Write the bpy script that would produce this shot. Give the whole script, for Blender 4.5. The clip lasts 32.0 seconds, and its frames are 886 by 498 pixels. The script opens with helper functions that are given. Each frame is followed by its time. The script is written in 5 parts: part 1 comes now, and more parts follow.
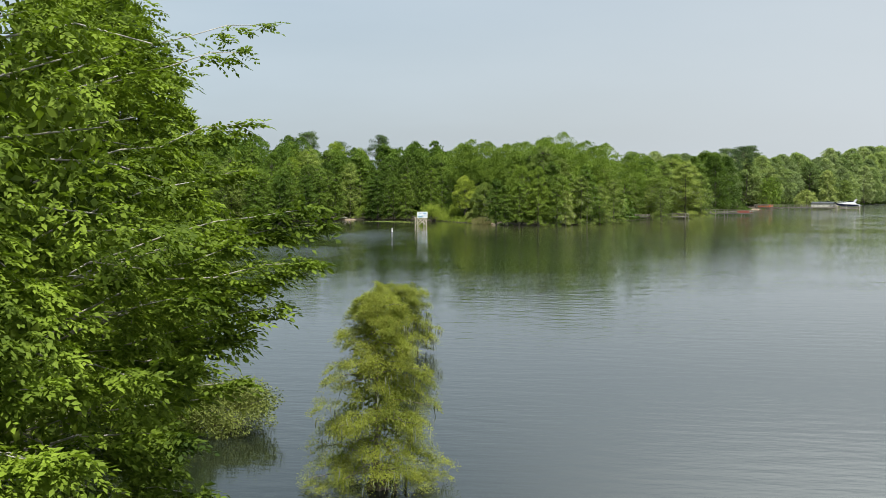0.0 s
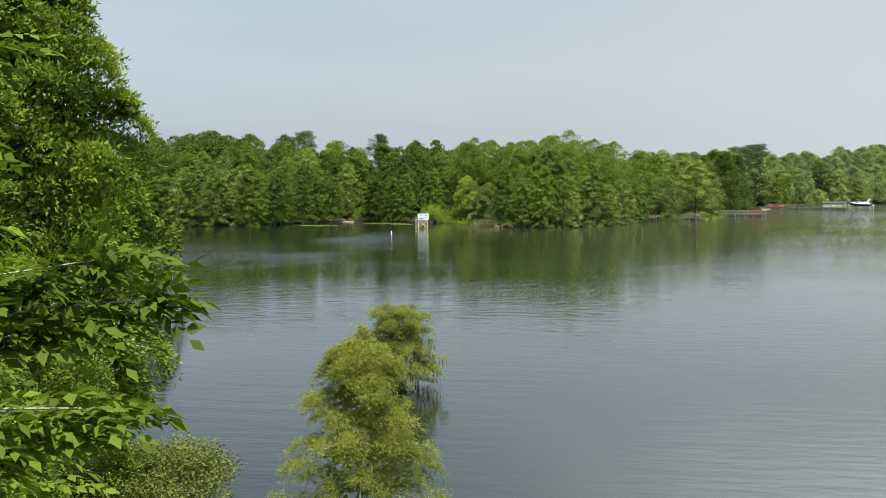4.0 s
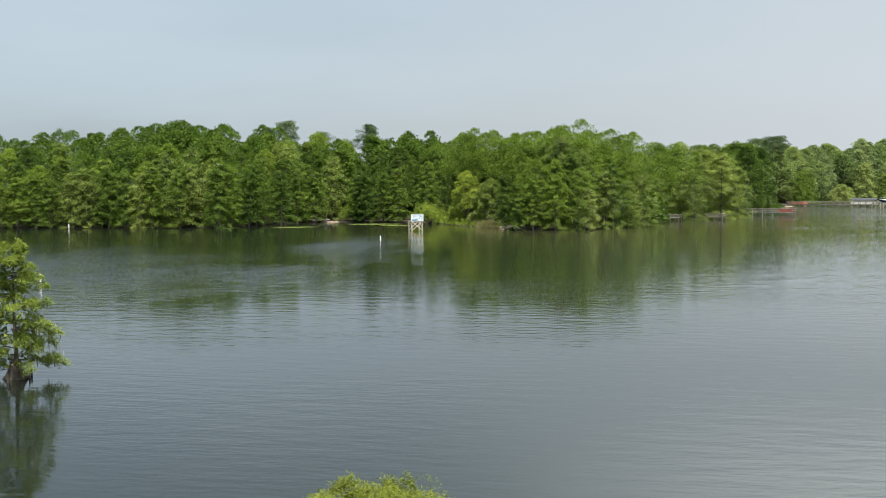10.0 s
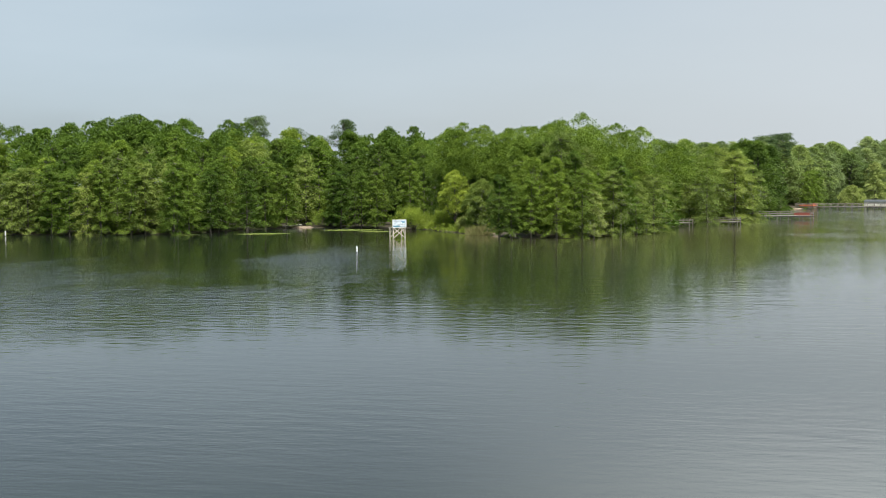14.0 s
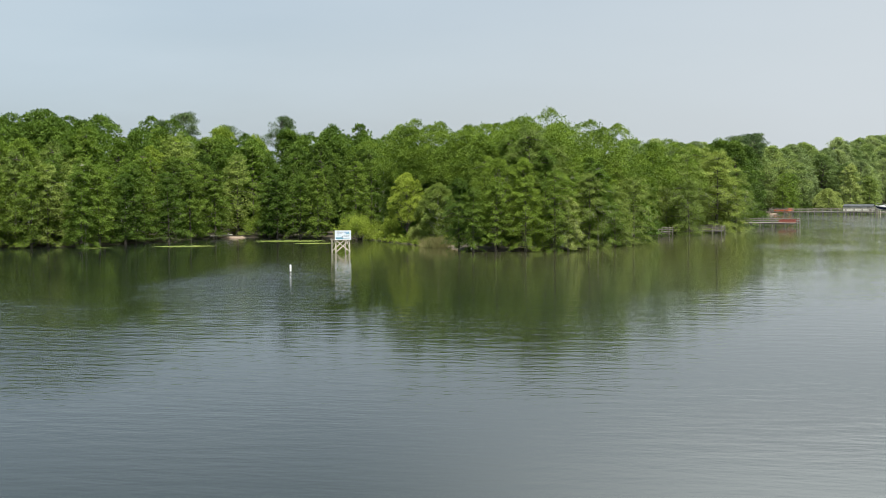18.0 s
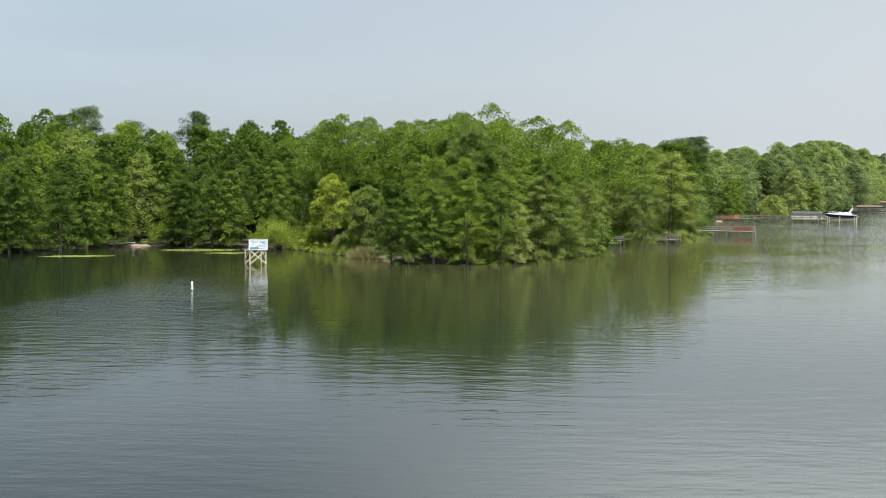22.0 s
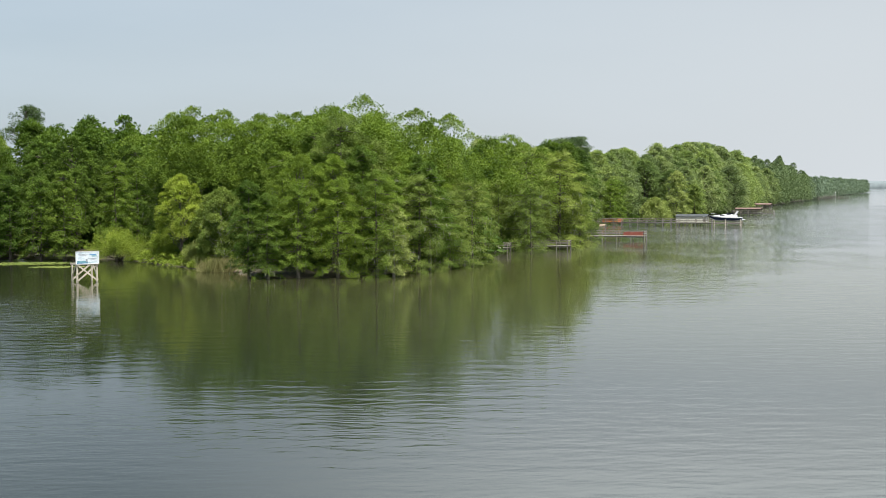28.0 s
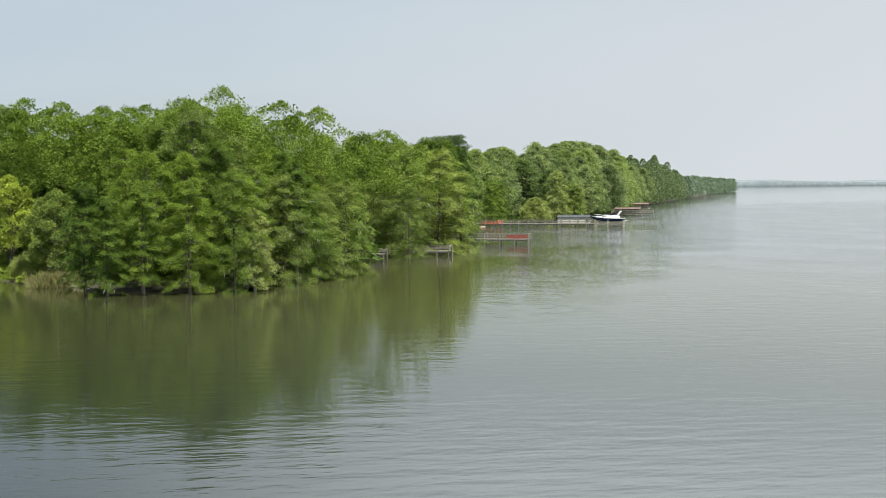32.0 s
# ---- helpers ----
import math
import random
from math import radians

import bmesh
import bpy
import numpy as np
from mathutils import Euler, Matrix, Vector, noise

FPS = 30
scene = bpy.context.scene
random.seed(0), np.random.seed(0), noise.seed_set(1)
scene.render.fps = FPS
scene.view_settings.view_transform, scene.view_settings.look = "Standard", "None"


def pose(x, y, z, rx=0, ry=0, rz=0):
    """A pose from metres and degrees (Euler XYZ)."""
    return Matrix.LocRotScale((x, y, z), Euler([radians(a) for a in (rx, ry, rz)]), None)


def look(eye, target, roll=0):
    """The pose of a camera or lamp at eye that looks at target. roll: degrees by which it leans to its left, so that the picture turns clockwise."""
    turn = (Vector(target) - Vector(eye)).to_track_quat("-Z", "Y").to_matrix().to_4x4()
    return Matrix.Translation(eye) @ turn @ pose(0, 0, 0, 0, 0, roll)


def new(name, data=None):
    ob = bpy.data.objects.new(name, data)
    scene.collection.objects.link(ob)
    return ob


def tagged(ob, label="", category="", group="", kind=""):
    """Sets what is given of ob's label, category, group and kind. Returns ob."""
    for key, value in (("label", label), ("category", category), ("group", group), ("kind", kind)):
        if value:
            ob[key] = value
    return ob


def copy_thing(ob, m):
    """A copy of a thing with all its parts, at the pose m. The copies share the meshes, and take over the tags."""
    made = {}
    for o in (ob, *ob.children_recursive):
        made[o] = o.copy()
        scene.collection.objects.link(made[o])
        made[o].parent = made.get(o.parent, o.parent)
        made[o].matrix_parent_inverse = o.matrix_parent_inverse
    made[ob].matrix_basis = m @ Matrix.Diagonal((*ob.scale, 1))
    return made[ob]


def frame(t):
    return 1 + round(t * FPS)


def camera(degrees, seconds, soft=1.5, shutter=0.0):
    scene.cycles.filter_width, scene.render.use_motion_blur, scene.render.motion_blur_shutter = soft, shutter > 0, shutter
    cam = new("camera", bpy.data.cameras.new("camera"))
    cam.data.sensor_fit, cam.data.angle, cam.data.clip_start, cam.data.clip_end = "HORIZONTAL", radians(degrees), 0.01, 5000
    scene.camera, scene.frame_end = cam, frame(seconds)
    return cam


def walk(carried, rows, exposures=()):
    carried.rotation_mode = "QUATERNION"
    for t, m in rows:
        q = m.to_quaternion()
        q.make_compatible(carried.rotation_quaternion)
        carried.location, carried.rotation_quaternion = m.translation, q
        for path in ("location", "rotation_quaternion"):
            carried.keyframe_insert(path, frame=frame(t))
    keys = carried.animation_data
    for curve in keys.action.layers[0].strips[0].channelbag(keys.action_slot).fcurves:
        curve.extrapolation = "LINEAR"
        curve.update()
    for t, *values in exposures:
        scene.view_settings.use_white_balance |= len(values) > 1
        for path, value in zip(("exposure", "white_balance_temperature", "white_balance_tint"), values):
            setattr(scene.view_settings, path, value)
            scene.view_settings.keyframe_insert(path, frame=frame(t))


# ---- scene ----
cam = camera(41.1, 32.0, 0.8)
PATH = [
    (0, (1.197, -15.859, 10.589), (1.187, -13.862, 10.476), -0.2),
    (3, (1.121, -7.594, 10.646), (1.108, -5.597, 10.534), -0.4),
    (3.5, (1.015, -5.807, 10.622), (1.003, -3.81, 10.51), -0.4),
    (5.5, (0.717, 2.937, 10.562), (0.705, 4.933, 10.447), -0.3),
    (6, (0.564, 5.353, 10.53), (0.553, 7.35, 10.416), -0.4),
    (7.5, (0.232, 13.789, 10.593), (0.225, 15.786, 10.476), -0.3),
    (9, (-0.005, 23.723, 10.658), (-0.008, 25.72, 10.538), -0.4),
    (11, (-0.43, 37.653, 11.58), (-0.423, 39.649, 11.454), -0.4),
    (12, (-0.559, 44.834, 11.408), (-0.548, 46.831, 11.285), -0.5),
    (13, (-0.835, 52.198, 11.289), (-0.818, 54.194, 11.166), -0.4),
    (14, (-1.053, 59.356, 11.202), (-1.019, 61.352, 11.078), -0.4),
    (14.5, (-1.091, 63.074, 11.211), (-1.047, 65.07, 11.087), -0.6),
    (16.5, (-1.128, 78.407, 11.415), (-1.053, 80.402, 11.29), -0.4),
    (17, (-1.109, 82.024, 11.437), (-1.016, 84.018, 11.314), -0.4),
    (18, (-1.063, 88.774, 11.419), (-0.94, 90.767, 11.298), -0.4),
    (19, (-0.911, 94.868, 11.398), (-0.769, 96.859, 11.28), -0.3),
    (20, (-0.656, 100.399, 11.319), (-0.481, 102.387, 11.203), -0.2),
    (21, (-0.504, 105.805, 11.239), (-0.292, 107.79, 11.123), -0.3),
    (22, (-0.385, 111.131, 11.088), (-0.136, 113.112, 10.974), -0.0),
    (23, (0.201, 115.153, 10.943), (0.483, 117.13, 10.831), -0.1),
    (24, (0.764, 118.627, 10.944), (1.081, 120.598, 10.831), -0.0),
    (25, (1.288, 121.903, 10.961), (1.639, 123.869, 10.848), -0.2),
    (28, (2.739, 132.589, 10.611), (3.204, 134.531, 10.504), -0.2),
    (30, (4.061, 139.78, 10.761), (4.625, 141.695, 10.652), -0.2),
    (31, (5.552, 143.621, 10.692), (6.175, 145.518, 10.584), -0.35),
    (32, (7.103, 147.619, 10.621), (7.77, 149.502, 10.514), -0.5),
]
walk(cam, [(t, look(eye, target, roll)) for t, eye, target, roll in PATH])

# ---- world, sun, exposure ----
SUN_TO = Vector((0.08, -0.44, 1.08)).normalized()      # direction towards the sun
world = bpy.data.worlds.new("sky")
scene.world = world
world.use_nodes = True
wn, wl = world.node_tree.nodes, world.node_tree.links
wn.clear()
sky = wn.new("ShaderNodeTexSky")
sky.sky_type = "NISHITA"
sky.sun_disc = False
sky.sun_elevation = math.asin(SUN_TO.z)
sky.sun_rotation = math.atan2(SUN_TO.x, SUN_TO.y)
sky.air_density, sky.dust_density, sky.ozone_density, sky.altitude = 1.0, 3.0, 1.5, 50
SKY_STRENGTH = 0.078
# thin high cloud veil over the blue
wcoord = wn.new("ShaderNodeTexCoord")
wmap = wn.new("ShaderNodeMapping")
wmap.inputs["Scale"].default_value = (1.2, 1.2, 5.0)
wnoise = wn.new("ShaderNodeTexNoise")
wnoise.inputs["Scale"].default_value = 1.6
wnoise.inputs["Detail"].default_value = 6
wramp = wn.new("ShaderNodeMapRange")
wramp.inputs["From Min"].default_value, wramp.inputs["From Max"].default_value = 0.3, 0.75
wramp.inputs["To Min"].default_value, wramp.inputs["To Max"].default_value = 0.48, 0.92
wmix = wn.new("ShaderNodeMixRGB")
VEIL = (4.30, 5.12, 5.75, 1)
wmix.inputs["Color2"].default_value = VEIL
wbg = wn.new("ShaderNodeBackground")
wbg.inputs["Strength"].default_value = SKY_STRENGTH
wout = wn.new("ShaderNodeOutputWorld")
wl.new(wcoord.outputs["Generated"], wmap.inputs["Vector"])
wl.new(wmap.outputs["Vector"], wnoise.inputs["Vector"])
wl.new(wnoise.outputs["Fac"], wramp.inputs["Value"])
wl.new(wramp.outputs["Result"], wmix.inputs["Fac"])
wl.new(sky.outputs["Color"], wmix.inputs["Color1"])
# the haze is whiter on the sun's side and low down
wsep = wn.new("ShaderNodeSeparateXYZ")
wside = wn.new("ShaderNodeMath")
wside.operation = "MULTIPLY_ADD"
wside.inputs[1].default_value = -1.3
whaze = wn.new("ShaderNodeMapRange")
whaze.inputs["From Min"].default_value, whaze.inputs["From Max"].default_value = -0.35, 0.55
whaze.inputs["To Min"].default_value, whaze.inputs["To Max"].default_value = 0.0, 1.0
wmix2 = wn.new("ShaderNodeMixRGB")
wmix2.inputs["Color2"].default_value = (5.15, 5.48, 5.75, 1)
wl.new(wcoord.outputs["Generated"], wsep.inputs["Vector"])
wl.new(wsep.outputs["Z"], wside.inputs[0])
wl.new(wsep.outputs["X"], wside.inputs[2])
wl.new(wside.outputs[0], whaze.inputs["Value"])
wl.new(whaze.outputs["Result"], wmix2.inputs["Fac"])
wl.new(wmix.outputs["Color"], wmix2.inputs["Color1"])


def sky_share(socket, a, b, c, d):
    r = wn.new("ShaderNodeMapRange")
    r.interpolation_type = "SMOOTHSTEP"
    for key, v in (("From Min", a), ("From Max", b), ("To Min", c), ("To Max", d)):
        r.inputs[key].default_value = v
    wl.new(socket, r.inputs["Value"])
    return r.outputs["Result"]


def sky_blend(base, fa, fb, colour):
    m = wn.new("ShaderNodeMath")
    m.operation = "MULTIPLY"
    wl.new(fa, m.inputs[0])
    wl.new(fb, m.inputs[1])
    x = wn.new("ShaderNodeMixRGB")
    wl.new(m.outputs[0], x.inputs["Fac"])
    wl.new(base, x.inputs["Color1"])
    x.inputs["Color2"].default_value = colour
    return x.outputs["Color"]


# added above the view for the water to mirror: blue west, bright white east
west = sky_blend(wmix2.outputs["Color"], sky_share(wsep.outputs["Z"], 0.14, 0.5, 0, 1), sky_share(wsep.outputs["X"], -0.45, 0.15, 0.75, 0), (1.45, 2.65, 3.6, 1))
east = sky_blend(west, sky_share(wsep.outputs["Z"], 0.15, 0.32, 0, 1), sky_share(wsep.outputs["X"], -0.08, 0.42, 0, 1), (13.0, 14.0, 14.4, 1))
wl.new(east, wbg.inputs["Color"])
wl.new(wbg.outputs["Background"], wout.inputs["Surface"])

sun_data = bpy.data.lights.new("sun", "SUN")
sun_data.energy, sun_data.angle, sun_data.color = 5.0, radians(1.5), (1.0, 0.96, 0.90)
sun = new("sun", sun_data)
sun.matrix_world = look(SUN_TO * 300, (0, 0, 0))
scene.view_settings.exposure = 0.75


# ---- materials ----
def material(name):
    m = bpy.data.materials.new(name)
    m.use_nodes = True
    n, l = m.node_tree.nodes, m.node_tree.links
    n.clear()
    out = n.new("ShaderNodeOutputMaterial")
    p = n.new("ShaderNodeBsdfPrincipled")
    l.new(p.outputs["BSDF"], out.inputs["Surface"])
    return m, n, l, p, out


def noise_node(n, l, scale, detail=4, coord="Object", stretch=(1, 1, 1)):
    c = n.new("ShaderNodeTexCoord")
    mp = n.new("ShaderNodeMapping")
    mp.inputs["Scale"].default_value = stretch
    t = n.new("ShaderNodeTexNoise")
    t.inputs["Scale"].default_value, t.inputs["Detail"].default_value = scale, detail
    l.new(c.outputs[coord], mp.inputs["Vector"])
    l.new(mp.outputs["Vector"], t.inputs["Vector"])
    return t


def mix_node(n, l, fac, a, b, kind="MIX"):
    x = n.new("ShaderNodeMixRGB")
    x.blend_type = kind
    for key, v in (("Fac", fac), ("Color1", a), ("Color2", b)):
        if isinstance(v, (int, float)):
            x.inputs[key].default_value = v
        elif isinstance(v, tuple):
            x.inputs[key].default_value = (*v[:3], 1)
        else:
            l.new(v, x.inputs[key])
    return x.outputs["Color"]


def ranged(n, l, value, a, b, c, d):
    r = n.new("ShaderNodeMapRange")
    for key, v in (("From Min", a), ("From Max", b), ("To Min", c), ("To Max", d)):
        r.inputs[key].default_value = v
    l.new(value, r.inputs["Value"])
    return r.outputs["Result"]


def foliage(name, low, high, glow=0.3, tip=None, vary=0.26):
    """Leaves: two greens mixed leaf by leaf and tree by tree, with light passing through."""
    m, n, l, p, out = material(name)
    geo = n.new("ShaderNodeNewGeometry")
    info = n.new("ShaderNodeObjectInfo")
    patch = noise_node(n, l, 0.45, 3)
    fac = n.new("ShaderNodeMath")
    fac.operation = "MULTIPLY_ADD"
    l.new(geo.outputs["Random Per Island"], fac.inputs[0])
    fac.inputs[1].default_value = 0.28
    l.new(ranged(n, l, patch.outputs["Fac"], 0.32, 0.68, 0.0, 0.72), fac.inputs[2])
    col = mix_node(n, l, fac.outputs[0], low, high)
    if tip:
        col = mix_node(n, l, ranged(n, l, geo.outputs["Random Per Island"], 0.93, 0.97, 0, 0.8), col, tip)
    hsv = n.new("ShaderNodeHueSaturation")
    l.new(ranged(n, l, info.outputs["Random"], 0, 1, 0.5 - vary * 0.080, 0.5 + vary * 0.010), hsv.inputs["Hue"])
    l.new(ranged(n, l, info.outputs["Random"], 0, 1, 1 + vary, 1 - vary), hsv.inputs["Value"])
    l.new(col, hsv.inputs["Color"])
    l.new(hsv.outputs["Color"], p.inputs["Base Color"])
    p.inputs["Roughness"].default_value = 0.7
    p.inputs["Specular IOR Level"].default_value = 0.12
    tr = n.new("ShaderNodeBsdfTranslucent")
    l.new(mix_node(n, l, 1.0, hsv.outputs["Color"], (1.25, 1.35, 0.70), "MULTIPLY"), tr.inputs["Color"])
    mx = n.new("ShaderNodeMixShader")
    mx.inputs["Fac"].default_value = glow * 0.82
    l.new(p.outputs["BSDF"], mx.inputs[1])
    l.new(tr.outputs["BSDF"], mx.inputs[2])
    l.new(mx.outputs["Shader"], out.inputs["Surface"])
    return m


def rough_stuff(name, low, high, scale, rough=0.85, bump=0.3, detail=6, stretch=(1, 1, 1), fine=8.0, metal=0.0, dist=0.02):
    """Grained matter: two tones at one scale, a finer grain over it, and relief."""
    m, n, l, p, out = material(name)
    a = noise_node(n, l, scale, detail, stretch=stretch)
    b = noise_node(n, l, scale * fine, 3, stretch=stretch)
    info = n.new("ShaderNodeObjectInfo")
    col = mix_node(n, l, ranged(n, l, a.outputs["Fac"], 0.32, 0.68, 0, 1), low, high)
    col = mix_node(n, l, 0.5, col, mix_node(n, l, ranged(n, l, b.outputs["Fac"], 0.3, 0.7, 0, 1), (0.45, 0.45, 0.45), (1, 1, 1)), "MULTIPLY")
    hsv = n.new("ShaderNodeHueSaturation")
    l.new(ranged(n, l, info.outputs["Random"], 0, 1, 0.82, 1.25), hsv.inputs["Value"])
    l.new(col, hsv.inputs["Color"])
    l.new(hsv.outputs["Color"], p.inputs["Base Color"])
    p.inputs["Roughness"].default_value, p.inputs["Metallic"].default_value = rough, metal
    bp = n.new("ShaderNodeBump")
    bp.inputs["Strength"].default_value, bp.inputs["Distance"].default_value = bump, dist
    l.new(b.outputs["Fac"], bp.inputs["Height"])
    l.new(bp.outputs["Normal"], p.inputs["Normal"])
    return m


CYPRESS = foliage("cypress_needles", (0.057, 0.110, 0.013), (0.188, 0.282, 0.046), 0.38)
CYPRESS_PALE = foliage("cypress_needles_pale", (0.100, 0.155, 0.032), (0.220, 0.288, 0.072), 0.38)
CYPRESS_DARK = foliage("cypress_needles_dark", (0.037, 0.083, 0.011), (0.144, 0.225, 0.038), 0.36)
YOUNG = foliage("young_cypress_needles", (0.125, 0.162, 0.022), (0.285, 0.320, 0.050), 0.44, (0.32, 0.29, 0.07))
BROAD = foliage("broad_leaves", (0.042, 0.086, 0.011), (0.162, 0.252, 0.036), 0.34, None, 0.34)
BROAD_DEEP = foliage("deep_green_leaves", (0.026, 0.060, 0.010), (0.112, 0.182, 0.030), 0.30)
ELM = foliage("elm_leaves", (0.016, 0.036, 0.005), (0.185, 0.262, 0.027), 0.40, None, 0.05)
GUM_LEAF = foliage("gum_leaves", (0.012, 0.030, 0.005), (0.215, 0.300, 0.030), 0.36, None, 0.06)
# leaves down the shore, paled and greyed in colour to stand for haze
GUM_FAR = foliage("hazed_shore_leaves", (0.090, 0.145, 0.050), (0.215, 0.290, 0.095), 0.36, None, 0.30)
PINE = foliage("pine_needles", (0.042, 0.080, 0.030), (0.098, 0.145, 0.056), 0.28)
WILLOW = foliage("willow_leaves", (0.130, 0.200, 0.028), (0.280, 0.365, 0.062), 0.40)
OLIVE = foliage("grey_green_leaves", (0.140, 0.190, 0.056), (0.255, 0.315, 0.100), 0.36)
# the next three greens have distance haze mixed into the leaf colour
FAR_WOODS = foliage("hazed_far_leaves", (0.110, 0.155, 0.115), (0.160, 0.210, 0.160), 0.34)
FAR_BROAD = foliage("hazed_broad_leaves", (0.110, 0.160, 0.068), (0.225, 0.290, 0.122), 0.36, None, 0.30)
MID_WOODS = foliage("hazed_mid_leaves", (0.098, 0.148, 0.074), (0.180, 0.238, 0.116), 0.34)
YOUNG_DARK = foliage("olive_cypress_needles", (0.062, 0.108, 0.018), (0.165, 0.228, 0.040), 0.36)
SHRUB = foliage("shrub_leaves", (0.040, 0.062, 0.012), (0.120, 0.155, 0.034), 0.25)
REED = foliage("reed_blades", (0.11, 0.13, 0.045), (0.22, 0.21, 0.09), 0.2)
PALM = foliage("palm_fronds", (0.07, 0.12, 0.03), (0.17, 0.22, 0.07), 0.25)
LILY = foliage("lily_pads", (0.075, 0.120, 0.026), (0.165, 0.205, 0.050), 0.1)
MOSS = foliage("hanging_moss", (0.16, 0.18, 0.13), (0.30, 0.32, 0.25), 0.2)
BARK = rough_stuff("grey_bark", (0.055, 0.046, 0.036), (0.15, 0.13, 0.105), 1.5, bump=0.6, stretch=(3, 3, 0.6))
BARK_PALE = rough_stuff("pale_bark", (0.26, 0.24, 0.20), (0.48, 0.45, 0.40), 1.5, bump=0.5, stretch=(3, 3, 0.6))
BARK_DARK = rough_stuff("wet_dark_bark", (0.035, 0.028, 0.02), (0.10, 0.08, 0.06), 2.0, bump=0.6, stretch=(3, 3, 0.8))
SOIL = rough_stuff("woodland_soil", (0.028, 0.025, 0.014), (0.070, 0.055, 0.033), 0.25, bump=0.5, dist=0.1)
SAND = rough_stuff("sandy_clay", (0.17, 0.125, 0.085), (0.32, 0.25, 0.18), 0.8, bump=0.4)
WOOD = rough_stuff("weathered_wood", (0.13, 0.115, 0.095), (0.30, 0.275, 0.235), 2.0, bump=0.35, stretch=(1, 6, 6))
WOOD_PALE = rough_stuff("pale_timber", (0.36, 0.32, 0.25), (0.58, 0.52, 0.42), 2.0, bump=0.3, stretch=(4, 4, 0.8))
WOOD_BROWN = rough_stuff("brown_roof_boards", (0.10, 0.058, 0.046), (0.20, 0.125, 0.10), 1.2, bump=0.3)
ROOF_GREY = rough_stuff("grey_metal_roof", (0.022, 0.027, 0.028), (0.045, 0.052, 0.053), 1.0, rough=0.75, bump=0.15)
CREAM = rough_stuff("cream_siding", (0.58, 0.58, 0.48), (0.74, 0.73, 0.62), 1.2, rough=0.6, bump=0.1)
WHITE = rough_stuff("white_paint", (0.66, 0.66, 0.64), (0.82, 0.82, 0.80), 1.5, rough=0.45, bump=0.08)
GELCOAT = rough_stuff("white_gelcoat", (0.72, 0.73, 0.74), (0.82, 0.82, 0.82), 0.8, rough=0.18, bump=0.02)
NAVY = rough_stuff("navy_gelcoat", (0.012, 0.022, 0.060), (0.025, 0.040, 0.090), 0.8, rough=0.15, bump=0.02)
DARK = rough_stuff("dark_glass", (0.010, 0.012, 0.015), (0.03, 0.03, 0.035), 1.0, rough=0.1, bump=0.0)
RED = rough_stuff("faded_red_boards", (0.24, 0.060, 0.042), (0.38, 0.11, 0.075), 1.5, bump=0.2)
ORANGE = rough_stuff("orange_mesh_fence", (0.42, 0.085, 0.035), (0.58, 0.14, 0.06), 2.0, rough=0.6, bump=0.1)
GREEN = rough_stuff("lime_green_plastic", (0.16, 0.28, 0.04), (0.22, 0.36, 0.06), 1.0, rough=0.35, bump=0.02)
BOARD = rough_stuff("pale_blue_print", (0.46, 0.53, 0.58), (0.60, 0.65, 0.68), 1.2, rough=0.5, bump=0.02)
TEAL = rough_stuff("teal_print", (0.10, 0.28, 0.34), (0.20, 0.42, 0.48), 3.0, rough=0.5, bump=0.02)
BLUE = rough_stuff("blue_print", (0.05, 0.16, 0.35), (0.12, 0.28, 0.48), 3.0, rough=0.5, bump=0.02)
INK = rough_stuff("grey_print", (0.20, 0.22, 0.25), (0.34, 0.36, 0.40), 3.0, rough=0.5, bump=0.02)
RUST = rough_stuff("rusty_steel", (0.16, 0.10, 0.07), (0.32, 0.22, 0.16), 2.0, rough=0.7, bump=0.2, metal=0.2)

# lake water: dark olive and a little murky, wind ripples in drifting patches
WATER, n, l, p, out = material("lake_water")
murk = noise_node(n, l, 0.02, 3)
deep_water = mix_node(n, l, ranged(n, l, murk.outputs["Fac"], 0.35, 0.65, 0, 1), (0.0080, 0.0110, 0.0075), (0.0115, 0.0150, 0.0095))
# silty shallows off the point and along the docks
wc = n.new("ShaderNodeTexCoord")
lee = n.new("ShaderNodeVectorMath")
lee.operation = "DISTANCE"
l.new(wc.outputs["Object"], lee.inputs[0])
lee.inputs[1].default_value = (22, 242, 0)
shoal = n.new("ShaderNodeVectorMath")
shoal.operation = "DISTANCE"
l.new(wc.outputs["Object"], shoal.inputs[0])
shoal.inputs[1].default_value = (56, 272, 0)
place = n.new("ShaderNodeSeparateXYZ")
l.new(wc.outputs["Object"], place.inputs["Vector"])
# base colour paled toward the east, standing for bright sky mirrored there
sky_paled_water = mix_node(n, l, ranged(n, l, place.outputs["X"], 8, 85, 0, 1), deep_water, (0.058, 0.066, 0.060))
l.new(mix_node(n, l, ranged(n, l, shoal.outputs["Value"], 22, 88, 1, 0), sky_paled_water, (0.048, 0.051, 0.0195)), p.inputs["Base Color"])
p.inputs["IOR"].default_value = 1.40
p.inputs["Specular IOR Level"].default_value = 0.5
swell = noise_node(n, l, 0.55, 2, stretch=(0.55, 1.6, 1))
ripple = noise_node(n, l, 2.2, 3, stretch=(0.6, 1.3, 1))
